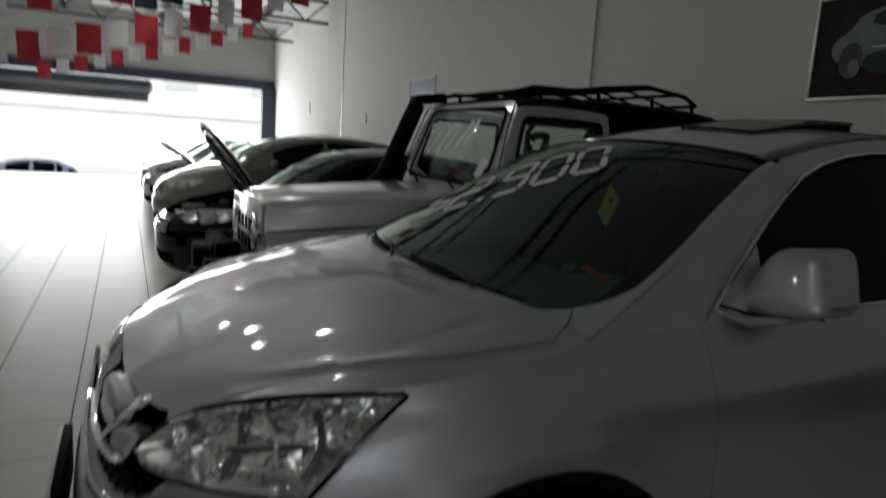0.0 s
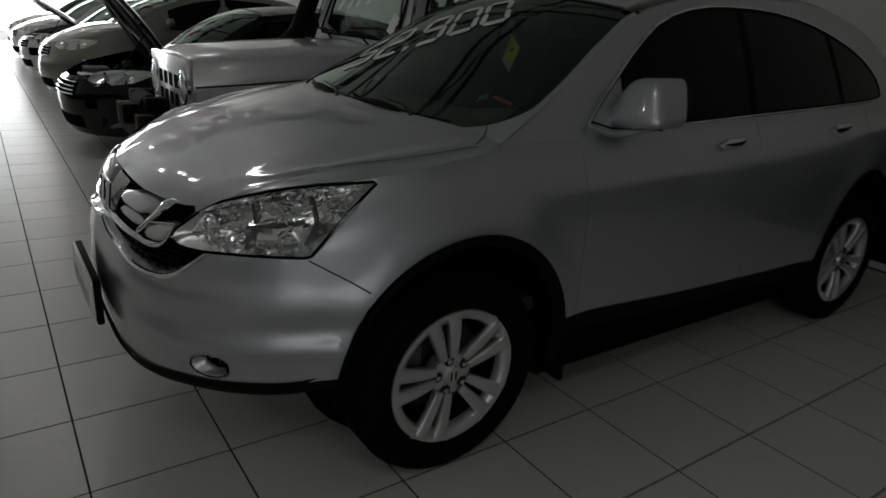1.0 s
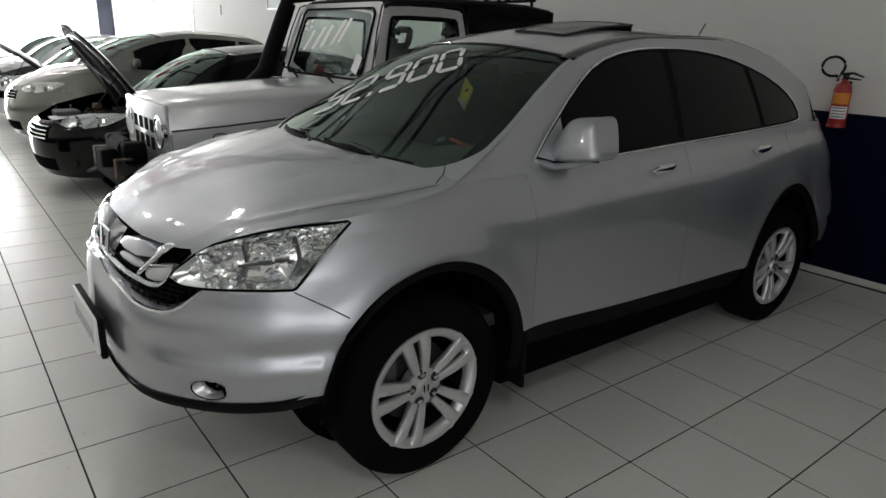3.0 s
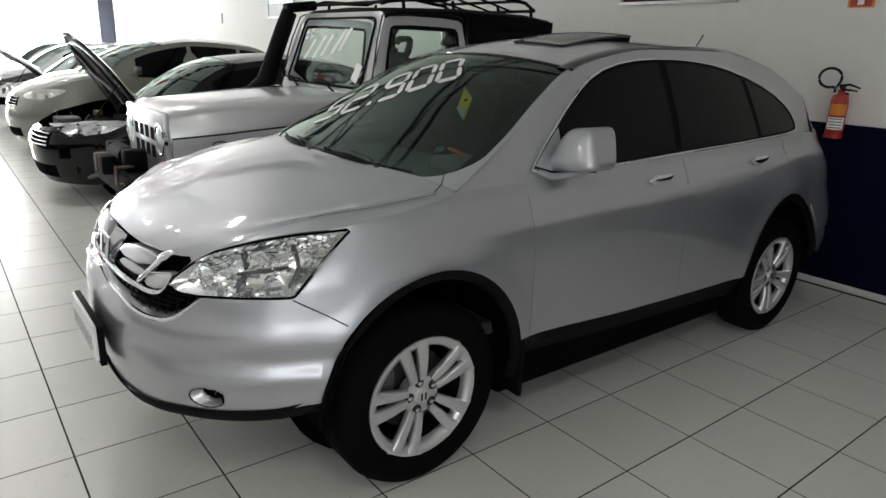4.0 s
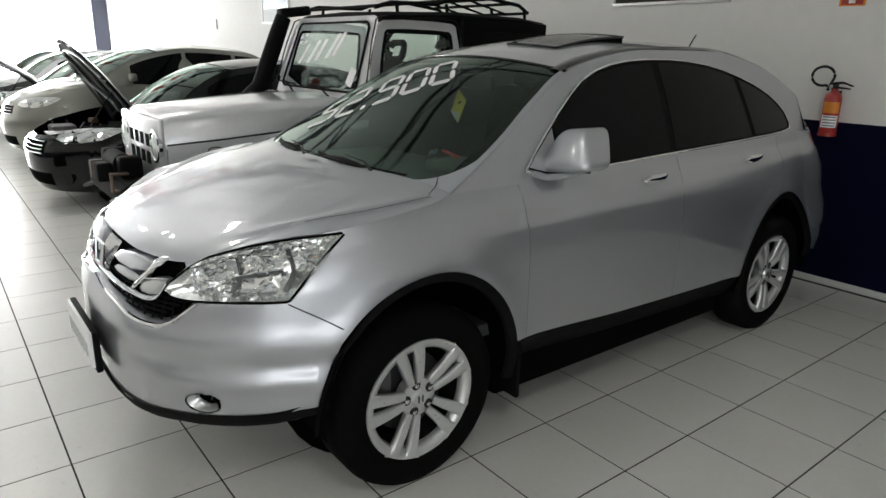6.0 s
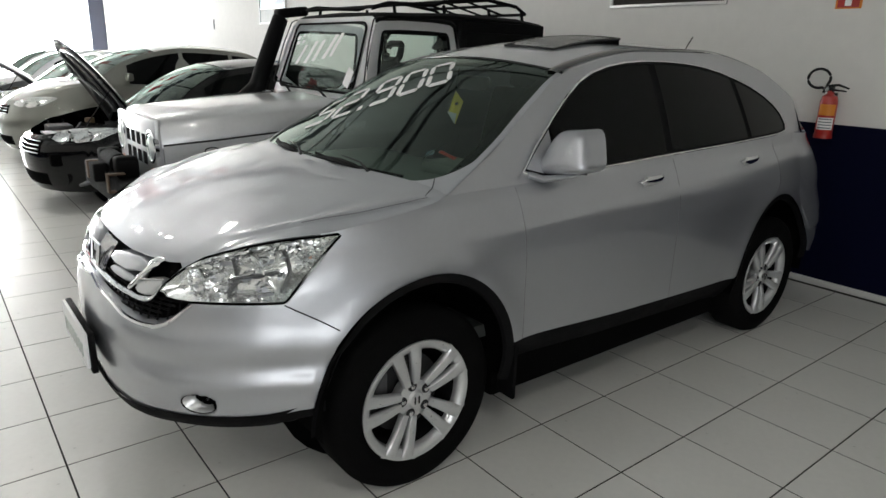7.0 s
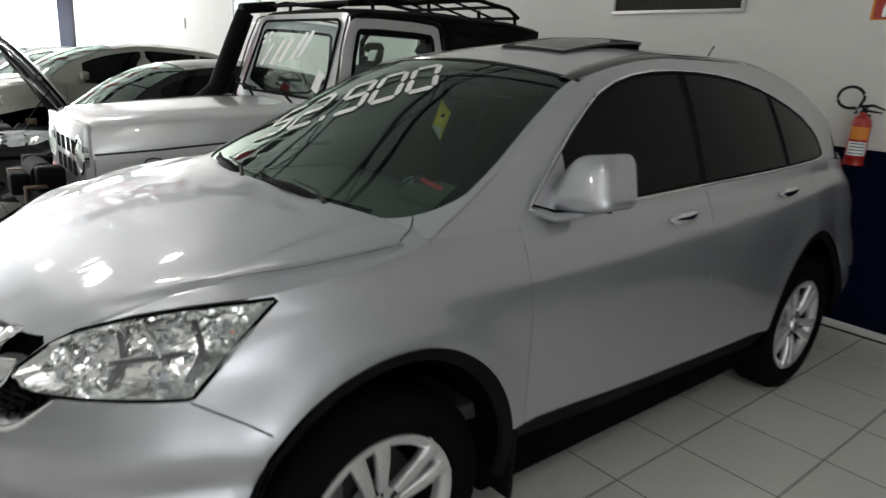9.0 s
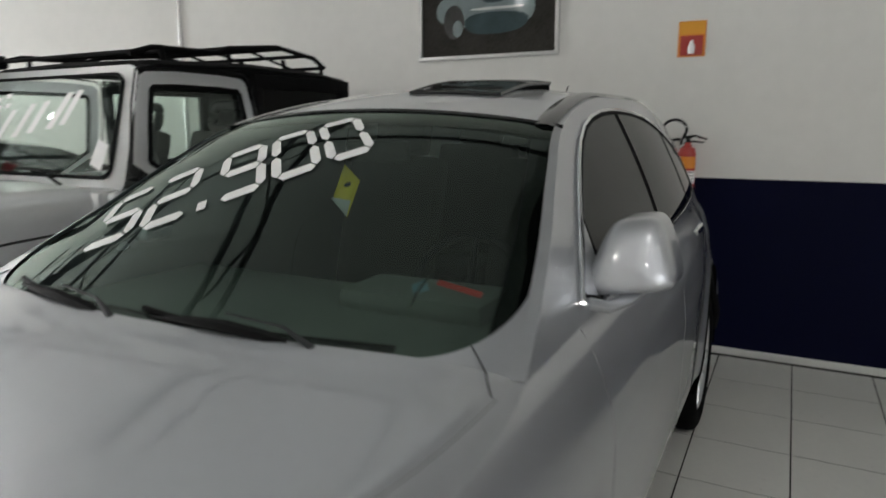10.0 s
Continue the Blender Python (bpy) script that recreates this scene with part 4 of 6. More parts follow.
        part("screen_corner", bm, SILVER, root)
        bm = bmesh.new()
        grid(bm, lambda a, v: sh.across(a, s * (0.97 + 0.032 * v), 0.0055 - 0.004 * v), [0.97 * i / 24 for i in range(25)], [0, 0.5, 1])
        part("pillar_edge", bm, SILVER, root)
    # printed black border of the windscreen
    bm = bmesh.new()
    rim_o = [(0.03, 0.97), (0.5, 0.98), (0.98, 0.98), (0.98, 0.5), (0.98, 0.0), (0.98, -0.5), (0.98, -0.98), (0.5, -0.98), (0.03, -0.97)]
    rim_i = [(0.06, 0.90), (0.5, 0.90), (0.87, 0.89), (0.885, 0.5), (0.89, 0.0), (0.885, -0.5), (0.87, -0.89), (0.5, -0.90), (0.06, -0.90)]

    def border(t, v):
        k = min(7, int(t * 8))
        f = t * 8 - k
        o = [rim_o[k][q] * (1 - f) + rim_o[k + 1][q] * f for q in (0, 1)]
        i = [rim_i[k][q] * (1 - f) + rim_i[k + 1][q] * f for q in (0, 1)]
        return sh.across(o[0] + (i[0] - o[0]) * v, o[1] + (i[1] - o[1]) * v, -0.004)
    grid(bm, border, [i / 64 for i in range(65)], [0, 0.5, 1])
    part("glass_border", bm, WELL, root)
    # bonnet cowl, wipers
    bm = bmesh.new()
    grid(bm, lambda b, v: sh.across(0.0, b).lerp(sh.across(0.07, b), v) + Vector((-0.03 + 0.02 * v, 0, -0.004 - 0.012 * math.sin(math.pi * v))), [-0.72 + 1.44 * i / 24 for i in range(25)], [i / 4 for i in range(5)])
    part("cowl", bm, MATT_BLACK, root)
    for b0, b1, a1 in ((0.54, 0.06, 0.085), (-0.06, -0.62, 0.09)):
        # thickened: its black also stands in for the shaded gap behind the bonnet
        wp = part("wiper", strip([sh.across(0.022, b0, 0.010), sh.across(0.036, b0 * 0.75 + b1 * 0.25, 0.018), sh.across(0.042, b0 * 0.5 + b1 * 0.5, 0.022), sh.across(0.046, b0 * 0.25 + b1 * 0.75, 0.018), sh.across(a1 - 0.04, b1, 0.010)], [0.010, 0.019, 0.021, 0.015, 0.005], 0.6), MATT_BLACK, root)
        part("wiper_blade", strip([sh.across(0.03 + 0.035 * i / 6, b0 - 0.04 + (b1 - 0.02 - b0) * i / 6, 0.008) for i in range(7)], 0.006), MATT_BLACK, wp)
        part("wiper_arm", strip([sh.across(0.02, b0 + 0.02, 0.022), sh.across(0.05, b0 * 0.85 + b1 * 0.15, 0.032), sh.across(0.062, b0 * 0.5 + b1 * 0.5, 0.034)], [0.009, 0.005, 0.003], 0.6), STEEL, wp, "grey metal arm")
    # sunroof, tilted
    def lid(u, v, out=0.0):
        return sh.across(1.12 + 0.195 * u, 0.02 + 0.55 * v, 0.008 + 0.022 * u + out)
    bm = bmesh.new()
    grid(bm, lambda u, v: lid(u, v), [i / 8 for i in range(9)], [i / 12 for i in range(13)])
    bmesh.ops.solidify(bm, geom=bm.faces, thickness=0.008)
    part("sunroof_panel", bm, SUNROOF, root, "tilted dark glass sunroof")
    ring = [(0, i / 8) for i in range(8)] + [(i / 6, 1) for i in range(6)] + [(1, 1 - i / 8) for i in range(8)] + [(1 - i / 6, 0) for i in range(7)]
    part("sunroof_seal", strip([lid(u, v, -0.004) for u, v in ring], 0.007), GLOSS_BLACK, root)
    bm = bmesh.new()
    grid(bm, lambda k, v: lid(*ring[k], -0.004 - (0.012 + 0.022 * ring[k][0]) * v), list(range(len(ring))), [0, 1])
    part("sunroof_gasket", bm, WELL, root)
    part("roof_antenna", strip([(2.66, -0.05, 1.60), (2.80, -0.05, 1.76)], 0.004), PLASTIC, root, "short whip antenna")
    # cabin
    part("dashboard", boxed(0.50, 0, 0.98, 0.62, 1.36, 0.2, 0.06), LIT_DASH, root)
    part("dash_hood", boxed(0.62, -0.36, 1.10, 0.22, 0.42, 0.07, 0.03), LIT_DASH, root)
    steering(root, 0.86, -0.36, 1.06)
    for y in (-0.36, 0.36):
        seat(root, 1.25, y, 0.75, FABRIC)
    seat(root, 2.1, -0.36, 0.78, FABRIC)
    seat(root, 2.1, 0.36, 0.78, FABRIC)
    part("cabin_floor", boxed(1.6, 0, 0.5, 2.8, 1.5, 0.06, 0.01), CABIN, root)
    part("rear_view_mirror", boxed(0.95, 0.0, 1.47, 0.03, 0.24, 0.07, 0.015), PLASTIC, root)
    # price on the glass
    bm = bmesh.new()

    def on_glass(u, v):
        return sh.across(0.178 + PRICE_RUN[0] * u + 0.213 * v, -0.607 + PRICE_RUN[1] * u - 0.23 * v, 0.004)
    u = 0.0
    for ch in PRICE:
        bm = bmesh.new()
        if ch == ".":
            bm.faces.new([bm.verts.new(on_glass(u + p, q)) for p, q in ((0.0, -0.06), (0.16, -0.06), (0.16, 0.10), (0.0, 0.10))])
            u += 0.30
        else:
            digit(bm, on_glass, ch, u + 0.08, 0, 0.72, 1.0, 0.18, 0.15)
            u += 1.0
        part("price_figure", bm, WHITE_STICKER, root, "white seven-segment price figure on the windscreen", 0)
    def tag(p, q, dx=0.0):
        return Vector((0.93 + dx + 0.012 * math.sin(30 * q), 0.115 - 0.84 * p, 1.335 + 0.84 * q))
    tg = part("hanging_tag", fill_patch([(0, 0.11), (0.060, 0.045), (0.005, -0.10), (-0.055, -0.02)], tag), YELLOW, root, "yellow paper tag hung behind the windscreen")
    part("tag_foot", fill_patch([(-0.066, -0.022), (0.034, -0.03), (0.005, -0.098)], lambda p, q: tag(p, q, -0.004)), GREYPAPER, tg)
    part("tag_mark", fill_patch(rounded([(-0.018, 0.025), (0.01, 0.042), (0.026, 0.03), (0.002, 0.016)], 1), lambda p, q: tag(p, q, -0.004)), SEAM, tg)
    part("tag_string", tubed([tag(0, 0.11), (0.935, 0.10, 1.54)], 0.002, 5), PLASTIC, tg)
    # stickers behind the glass
    def stuck(name, pts, material, label):
        bm = bmesh.new()
        bm.faces.new([bm.verts.new(sh.across(a, b, -0.006)) for a, b in pts])
        part(name, bm, material, root, label, 0)
    stuck("red_sticker", [(0.222, 0.735), (0.236, 0.74), (0.212, 0.86), (0.196, 0.855)], RED, "thin red sticker strip")
    stuck("blue_sticker", [(0.19, 0.69), (0.215, 0.675), (0.235, 0.705), (0.205, 0.725)], POSTER_BLUE, "small blue sticker")
    stuck("dark_sticker", [(0.15, 0.70), (0.20, 0.69), (0.275, 0.722), (0.20, 0.703)], GLOSS_BLACK, "thin dark pointer sticker")


PRICE, PRICE_RUN = "52.900", (0.102, 0.173)
suv()


# ---- places of the other cars and of the opening ----
SEDAN_X, SEDAN_Y = -0.40, 6.05
MPV_X, MPV_Y = -0.35, 9.2
HATCH_X, HATCH_Y = -0.45, 12.0
STREET_X, STREET_Y = -6.2, 27.5
JEEP_X, JEEP_Y = -0.30, 3.40
HEAD_Z, AWN_X, AWN_Z = 3.15, -5.3, 2.92


# ---- the other cars in the row ----
def generic_shell(length, half, height, hood_z, belt, wheelbase, over, nose_round=2.6, screen=0.55, steep=0.9, arch=0.38, r=0.31):
    """A shell from a few sizes: hood_z at the nose and the cowl."""
    hz0, hz1 = hood_z
    nx = -over
    return Shell(
        nose=((0.15, nx + 0.12), (0.3, nx + 0.03), (0.5, nx), (0.62, nx + 0.02), (hz0 + 0.02, nx + 0.12), (hz0 + 0.2, nx + 0.3)),
        tail=((0.2, length - over - 0.15), (0.5, length - over), (0.9, length - over - 0.03), (1.1, length - over - 0.12)),
        side=((0.15, half - 0.09), (0.35, half - 0.03), (0.6, half), (0.78, half - 0.005), (belt, half - 0.05), (belt + 0.1, half - 0.07)),
        shoulder=((nx, hz0), (nx + 0.2, hz0 + 0.05), (nx + 0.45, hz0 + 0.11), (0.0, hz1 - 0.03), (screen - 0.2, hz1), (screen + 0.8, belt), (length - over - 0.5, belt + 0.03), (length - over, belt - 0.05)),
        bottom=((nx, 0.20), (nx + 0.3, 0.19), (0.5, 0.22), (wheelbase, 0.22), (length - over, 0.28)),
        pillar=(((0, screen - 0.2), (0.5, screen + 0.2 * steep), (1.0, screen + 0.62 * steep), (1.35, screen + 1.2), (1.7, wheelbase - 0.1), (2.0, length - over - 0.35)),
                ((0, hz1), (0.5, hz1 + (height - hz1) * 0.55), (1.0, height - 0.09), (1.35, height - 0.03), (1.7, height - 0.08), (2.0, height - 0.33))),
        hoodline=((0, 0), (0.2, 0.025), (0.5, 0.03), (1, 0)),
        axles=((0.0, r + 0.01), (wheelbase, r + 0.01)), arch=arch, ends=(screen - 0.2, length - over - 0.6), n=nose_round, slope=0.42, bulge=0.22, flare=0.012)


def plain_car(name, label, x, y, paint, shell, half, r, group="cars in the row", hood=True, lamp=True, lamp_mat=LAMP_BODY):
    """A car of the row: skin, glass, lamps, grille."""
    root = thing(name, label, "car", pose(x, y, 0), group)
    car_core(shell, root, paint, TINT, r, r * 0.64, 30, half - 0.02, 2.0, paint, hood, CAR_GLASS)
    x0, x1, x2 = curve(shell.pillar[0], 0.42), curve(shell.pillar[0], 1.25), curve(shell.pillar[0], 1.85)

    def top(x):
        lo, hi = 0.0, 2.0
        for _ in range(20):
            mid = (lo + hi) / 2
            lo, hi = (mid, hi) if curve(shell.pillar[0], mid) < x else (lo, mid)
        return curve(shell.pillar[1], lo)

    def belt(x):
        return curve(shell.shoulder, x)
    for s in (1, -1):
        def side(a, b, out):
            p = shell.side_at(a, b, out)
            return Vector((p.x, p.y * s, p.z))
        for xa, xb in ((x0 + 0.12, x1), (x1 + 0.06, x1 + 0.75), (x1 + 0.81, x2)):
            n = 6
            pts = [(xa + (xb - xa) * i / n, belt(xa + (xb - xa) * i / n) + 0.03) for i in range(n + 1)]
            pts += [(xb - (xb - xa) * i / n, max(top(xb - (xb - xa) * i / n) - 0.065, belt(xb - (xb - xa) * i / n) + 0.05)) for i in range(n + 1)]
            part("side_window", fill_patch(pts, lambda a, b: side(a, b, 0.006)), TINT, root, "dark side glass")
        bm = bmesh.new()
        for xg in (0.5, x1 + 0.03, x1 + 0.9):
            tube(bm, [side(xg, 0.3 + (belt(xg) - 0.3) * i / 8, 0.0) for i in range(9)], 0.004, 5)
        part("door_gap", bm, SEAM, root)
        for hx in (x1 - 0.18, x1 + 0.62):
            part("door_handle", strip([side(hx - 0.08, belt(hx) - 0.1, 0.015), side(hx, belt(hx) - 0.095, 0.03), side(hx + 0.08, belt(hx) - 0.1, 0.015)], 0.012), paint, root)
        mc = side(x0 + 0.1, belt(x0) + 0.07, 0.12)
        bm = bmesh.new()
        box(bm, mc.x, mc.y, mc.z, 0.09, 0.17, 0.11, 0.035)
        part("door_mirror", bm, paint, root)
        if lamp:
            zc = curve(shell.shoulder, shell.front(45, 0.6).x)
            poly = rounded([(26, zc - 0.14), (46, zc - 0.15), (62, zc - 0.03), (58, zc - 0.005), (40, zc - 0.01), (28, zc - 0.05)], 1)

            def fro(a, b, out):
                p = shell.front(a, b, out)
                return Vector((p.x, p.y * s, p.z))
            hl = part("headlight", fill_patch(poly, lambda a, b: fro(a, b, 0.004)), lamp_mat, root, "clear headlight")
            for th in (36, 46):
                part("lamp_bowl", lathed([(0.055, -0.02), (0.045, 0.005), (0.02, 0.012), (0.001, 0.012)], "x", 20, fro(th, zc - 0.085, 0.0)), REFLECTOR, hl)
            ln = part("lens", fill_patch(poly, lambda a, b: fro(a, b, 0.022)), LENS, hl)
            ln.visible_shadow = False
            part("fog_lamp", lathed([(0.05, -0.005), (0.03, 0.012), (0.001, 0.015)], "x", 18, fro(34, 0.33, 0.006)), REFLECTOR, root)
    zn = curve(shell.shoulder, -9)
    gr = part("grille", bmesh.new(), PLASTIC, root, "chrome-edged grille")
    gr.data.materials.clear()

    def fr(th, z, out):
        p = shell.front(abs(th), z, out)
        return Vector((p.x, p.y if th > 0 else -p.y, p.z))
    bm = bmesh.new()
    grid(bm, lambda th, z: fr(th, z, 0.003), [-22 + 2 * i for i in range(23)], [zn - 0.15 + 0.12 * i / 4 for i in range(5)])
    part("grille_back", bm, WELL, gr)
    for k in range(4):
        part("grille_bar", strip([fr(-21 + 3 * i, zn - 0.145 + 0.036 * k, 0.008) for i in range(15)], 0.007), CHROME, gr)
    bm = bmesh.new()
    grid(bm, lambda th, z: fr(th, z, 0.003), [-24 + 2 * i for i in range(25)], [0.26 + 0.12 * i / 4 for i in range(5)])
    part("lower_grille", bm, WELL, gr)
    for y in (-0.35, 0.35):
        seat(root, 1.15, y, 0.55, FABRIC, 0.9)
    part("dashboard", boxed(curve(shell.pillar[0], 0.4) + 0.1, 0, curve(shell.pillar[1], 0) - 0.12, 0.5, 1.3, 0.2, 0.05), CABIN, root)
    return root


def open_bonnet(root, shell, angle, paint):
    """A raised bonnet with its stay, and the engine bay below."""
    hinge = shell.across(0.0, 0.0) + Vector((-0.06, 0, 0.0))
    m = Matrix.Translation(hinge) @ Matrix.Rotation(radians(angle), 4, "Y") @ Matrix.Translation(-hinge)
    top = shell.hood()
    bmesh.ops.transform(top, matrix=m, verts=top.verts)
    hd = part("bonnet", top, paint, root, "raised bonnet with a ribbed dark underside")
    bm = bmesh.new()
    grid(bm, lambda a, b: shell.hood_at(a, b, -0.025), [0.04 + 0.92 * i / 12 for i in range(13)], [-0.94 + 1.88 * i / 16 for i in range(17)])
    bmesh.ops.transform(bm, matrix=m, verts=bm.verts)
    part("bonnet_liner", bm, PLASTIC, hd)
    bm = bmesh.new()
    for b0, b1 in ((-0.85, -0.1), (0.85, 0.1), (-0.4, -0.75), (0.4, 0.75), (0, 0)):
        tube(bm, [m @ shell.hood_at(0.12 + 0.8 * i / 8, b0 + (b1 - b0) * i / 8, -0.04) for i in range(9)], 0.022, 6)
    for a in (0.12, 0.94):
        tube(bm, [m @ shell.hood_at(a, -0.8 + 1.6 * i / 12, -0.035) for i in range(13)], 0.02, 6)
    part("bonnet_rib", bm, DARK_CAR, hd)
    part("bonnet_stay", tubed([shell.hood_at(0.1, 0.75, -0.05), m @ shell.hood_at(0.35, 0.75, -0.05)], 0.006), PLASTIC, root, "thin bonnet stay")
    bay = part("engine_bay", boxed((shell.xc - 0.75) / 2 - 0.05, 0, 0.52, shell.xc + 0.55, 1.25, 0.12, 0.02), WELL, root)
    rnd = random.Random(7)
    for k in range(9):
        part("engine_block", boxed(-0.45 + 0.30 * (k % 3), -0.45 + 0.42 * (k // 3), 0.64 + 0.05 * rnd.random(), 0.24, 0.3, 0.12 + 0.08 * rnd.random(), 0.02), (ENGINE, PLASTIC, DARK_CAR)[k % 3], bay)
    part("filler_cap", lathed([(0.001, 0.07), (0.045, 0.07), (0.05, 0.05), (0.05, 0.0)], "z", 18, (-0.15, 0.34, 0.75)), RUST, bay)
    part("battery", boxed(0.05, -0.3, 0.70, 0.2, 0.16, 0.16, 0.01), GREYPAPER, bay)
    part("front_panel", boxed(-0.62, -0.22, 0.725, 0.10, 0.52, 0.02, 0.006), ENGINE, bay)
    bm = bmesh.new()
    for k in range(5):
        tube(bm, [(-0.5 + 0.1 * k, -0.5, 0.70), (-0.3 + 0.06 * k, -0.1 * k, 0.80), (0.1, 0.35 - 0.1 * k, 0.72)], 0.016, 6)
    part("hose", bm, PLASTIC, bay)


SEDAN = generic_shell(4.3, 0.85, 1.46, (0.72, 0.93), 0.93, 2.5, 0.86)
sedan = plain_car("sedan", "glossy black sedan with its bonnet raised, engine showing", SEDAN_X, SEDAN_Y, BLACK_PAINT, SEDAN, 0.85, 0.305, hood=False, lamp_mat=REFLECTOR)
open_bonnet(sedan, SEDAN, 69, BLACK_PAINT)
MPV = generic_shell(4.2, 0.86, 1.60, (0.82, 1.06), 1.02, 2.6, 0.84, 2.4, 0.45, 1.15)
plain_car("minivan", "grey-green compact minivan with dark side glass", MPV_X, MPV_Y, OLIVE, MPV, 0.86, 0.31)
HATCH = generic_shell(3.9, 0.83, 1.45, (0.72, 0.94), 0.93, 2.45, 0.8)
hatch = plain_car("hatchback", "white hatchback with its bonnet raised", HATCH_X, HATCH_Y, WHITE_PAINT, HATCH, 0.83, 0.3, hood=False)
open_bonnet(hatch, HATCH, 50, WHITE_PAINT)
plain_car("hatchback", "white hatchback in the bright end of the row", -0.45, 14.9, WHITE_PAINT, HATCH, 0.83, 0.3)
plain_car("hatchback", "pale silver hatchback beside the street opening", -0.4, 17.8, SILVER_JEEP, HATCH, 0.83, 0.3)
street_car = plain_car("parked_car", "white hatchback with dark glass parked down in the street", 0.0, 0.0, WHITE_PAINT, HATCH, 0.83, 0.3, "")
street_car.matrix_world = pose(STREET_X, STREET_Y, -1.22, 0, 0, 0)


# ---- the off-road car ----
def hull(bm, sections):
    """A skin through closed sections of equal point counts."""
    rings = [[bm.verts.new(p) for p in s] for s in sections]
    n = len(rings[0])
    for i in range(len(rings) - 1):
        for k in range(n):
            bm.faces.new((rings[i][k], rings[i][(k + 1) % n], rings[i + 1][(k + 1) % n], rings[i + 1][k]))
    bm.faces.new(rings[0][::-1])
    bm.faces.new(rings[-1])


def softened(bm, r=0.03, seg=3):
    bmesh.ops.remove_doubles(bm, verts=bm.verts, dist=1e-5)
    bmesh.ops.recalc_face_normals(bm, faces=bm.faces)
    sharp = [e for e in bm.edges if len(e.link_faces) == 2 and e.calc_face_angle(0) > 0.5]
    bmesh.ops.bevel(bm, geom=sharp, offset=r, segments=seg, affect="EDGES", profile=0.6)
    return bm


def jeep():
    """x to the rear from the front axle, y across (near side negative)."""
    root = thing("off_road_car", "silver boxy off-road car with black hardtop, snorkel and roof rack", "car", pose(JEEP_X, JEEP_Y, 0), "cars in the row")
    H = 0.70
    # bonnet: tapers to the nose
    bm = bmesh.new()
    secs = []
    for x, w, zb, zt in ((-0.46, 0.50, 0.93, 1.125), (-0.42, 0.515, 0.92, 1.155), (-0.1, 0.58, 0.96, 1.185), (0.4, 0.66, 1.01, 1.225), (0.83, 0.71, 1.04, 1.245)):
        secs.append([Vector((x, y, z)) for y, z in ((-w, zb), (-w, zt - 0.05), (-w + 0.03, zt - 0.012), (-w * 0.6, zt + 0.008), (0, zt + 0.022), (w * 0.6, zt + 0.008), (w - 0.03, zt - 0.012), (w, zt - 0.05), (w, zb))])
    hull(bm, secs)
    part("bonnet", bm, SILVER_JEEP, root, "", 50)
    for s in (1, -1):
        part("bonnet_gap", strip([(x, -w * s, z) for x, w, z in ((-0.45, 0.506, 0.955), (-0.1, 0.586, 0.985), (0.4, 0.666, 1.035), (0.83, 0.716, 1.065))], 0.007), SEAM, root)
        bm = bmesh.new()
        hull(bm, [[Vector((x, -s * y, z)) for y, z in ((w - 0.02, zb), (w - 0.02, zt), (w + 0.012, zt), (w + 0.012, zb))] for x, w, zb, zt in ((-0.45, 0.50, 0.70, 0.95), (-0.1, 0.58, 0.70, 0.98), (0.4, 0.66, 0.55, 1.03), (0.83, 0.71, 0.55, 1.06))])
        part("bonnet_side", bm, SILVER_JEEP, root)
        part("side_emblem", tubed([(-0.147 + 0.05 * math.cos(k * math.pi / 10), -s * (0.586 + 0.011 * math.cos(k * math.pi / 10)), 0.911 + 0.025 * math.sin(k * math.pi / 10)) for k in range(21)], 0.005, 6), SEAM, root, "oval outline emblem")
        part("flank_crease", strip([(x, -(w + 0.012) * s, z) for x, w, z in ((-0.42, 0.50, 0.88), (-0.1, 0.58, 0.905), (0.4, 0.66, 0.955), (0.82, 0.71, 0.985))], 0.006), SILVER_JEEP, root)
        # front wing: a flat-topped flare over the wheel
        bm = bmesh.new()
        def wing(a, v, s=s):
            q = radians(a)
            x, z = 0.0 + 0.50 * math.cos(q) * (1.0 if math.cos(q) > 0 else 0.92), 0.42 + 0.46 * math.sin(q)
            inner = 0.46 + 0.12 * (x + 0.5)
            return Vector((x, -s * (inner + (0.86 - inner) * v), z - 0.02 * v ** 4 + 0.0))
        grid(bm, wing, [10 * i for i in range(18)], [0, 0.2, 0.4, 0.6, 0.8, 0.93, 1.0])
        r = bmesh.ops.solidify(bm, geom=bm.faces, thickness=0.05)
        part("front_wing", bm, SILVER_JEEP, root)
        bm = boxed(0.0, -s * 0.66, 0.6, 0.7, 0.35, 0.4, 0.02)
        part("wheel_well", bm, WELL, root)
        # door
        dr = part("door", bmesh.new(), SILVER_JEEP, root)
        dr.data.materials.clear()
        bm = bmesh.new()
        y0, y1 = -0.80 * s, -0.66 * s

        def rail(a, b):
            z = b
            f = max(0, (z - 1.22) / 0.62)
            return Vector((a, (-0.82 + 0.12 * f) * s, z))
        bm = softened(boxed(1.36, -0.79 * s, 0.85, 1.06, 0.06, 0.76, 0.0), 0.02)
        part("door_panel", bm, SILVER_JEEP, dr)
        bm = bmesh.new()
        out = [(0.93, 1.22), (1.10, 1.80), (1.18, 1.845), (1.82, 1.845), (1.89, 1.80), (1.89, 1.22)]
        inn = [(1.04, 1.25), (1.165, 1.735), (1.20, 1.765), (1.78, 1.765), (1.81, 1.735), (1.81, 1.25)]
        vo = [bm.verts.new(rail(*p)) for p in rounded(out, 1)]
        vi = [bm.verts.new(rail(*p)) for p in rounded(inn, 1)]
        for i in range(len(vo)):
            j = (i + 1) % len(vo)
            bm.faces.new((vo[i], vo[j], vi[j], vi[i]))
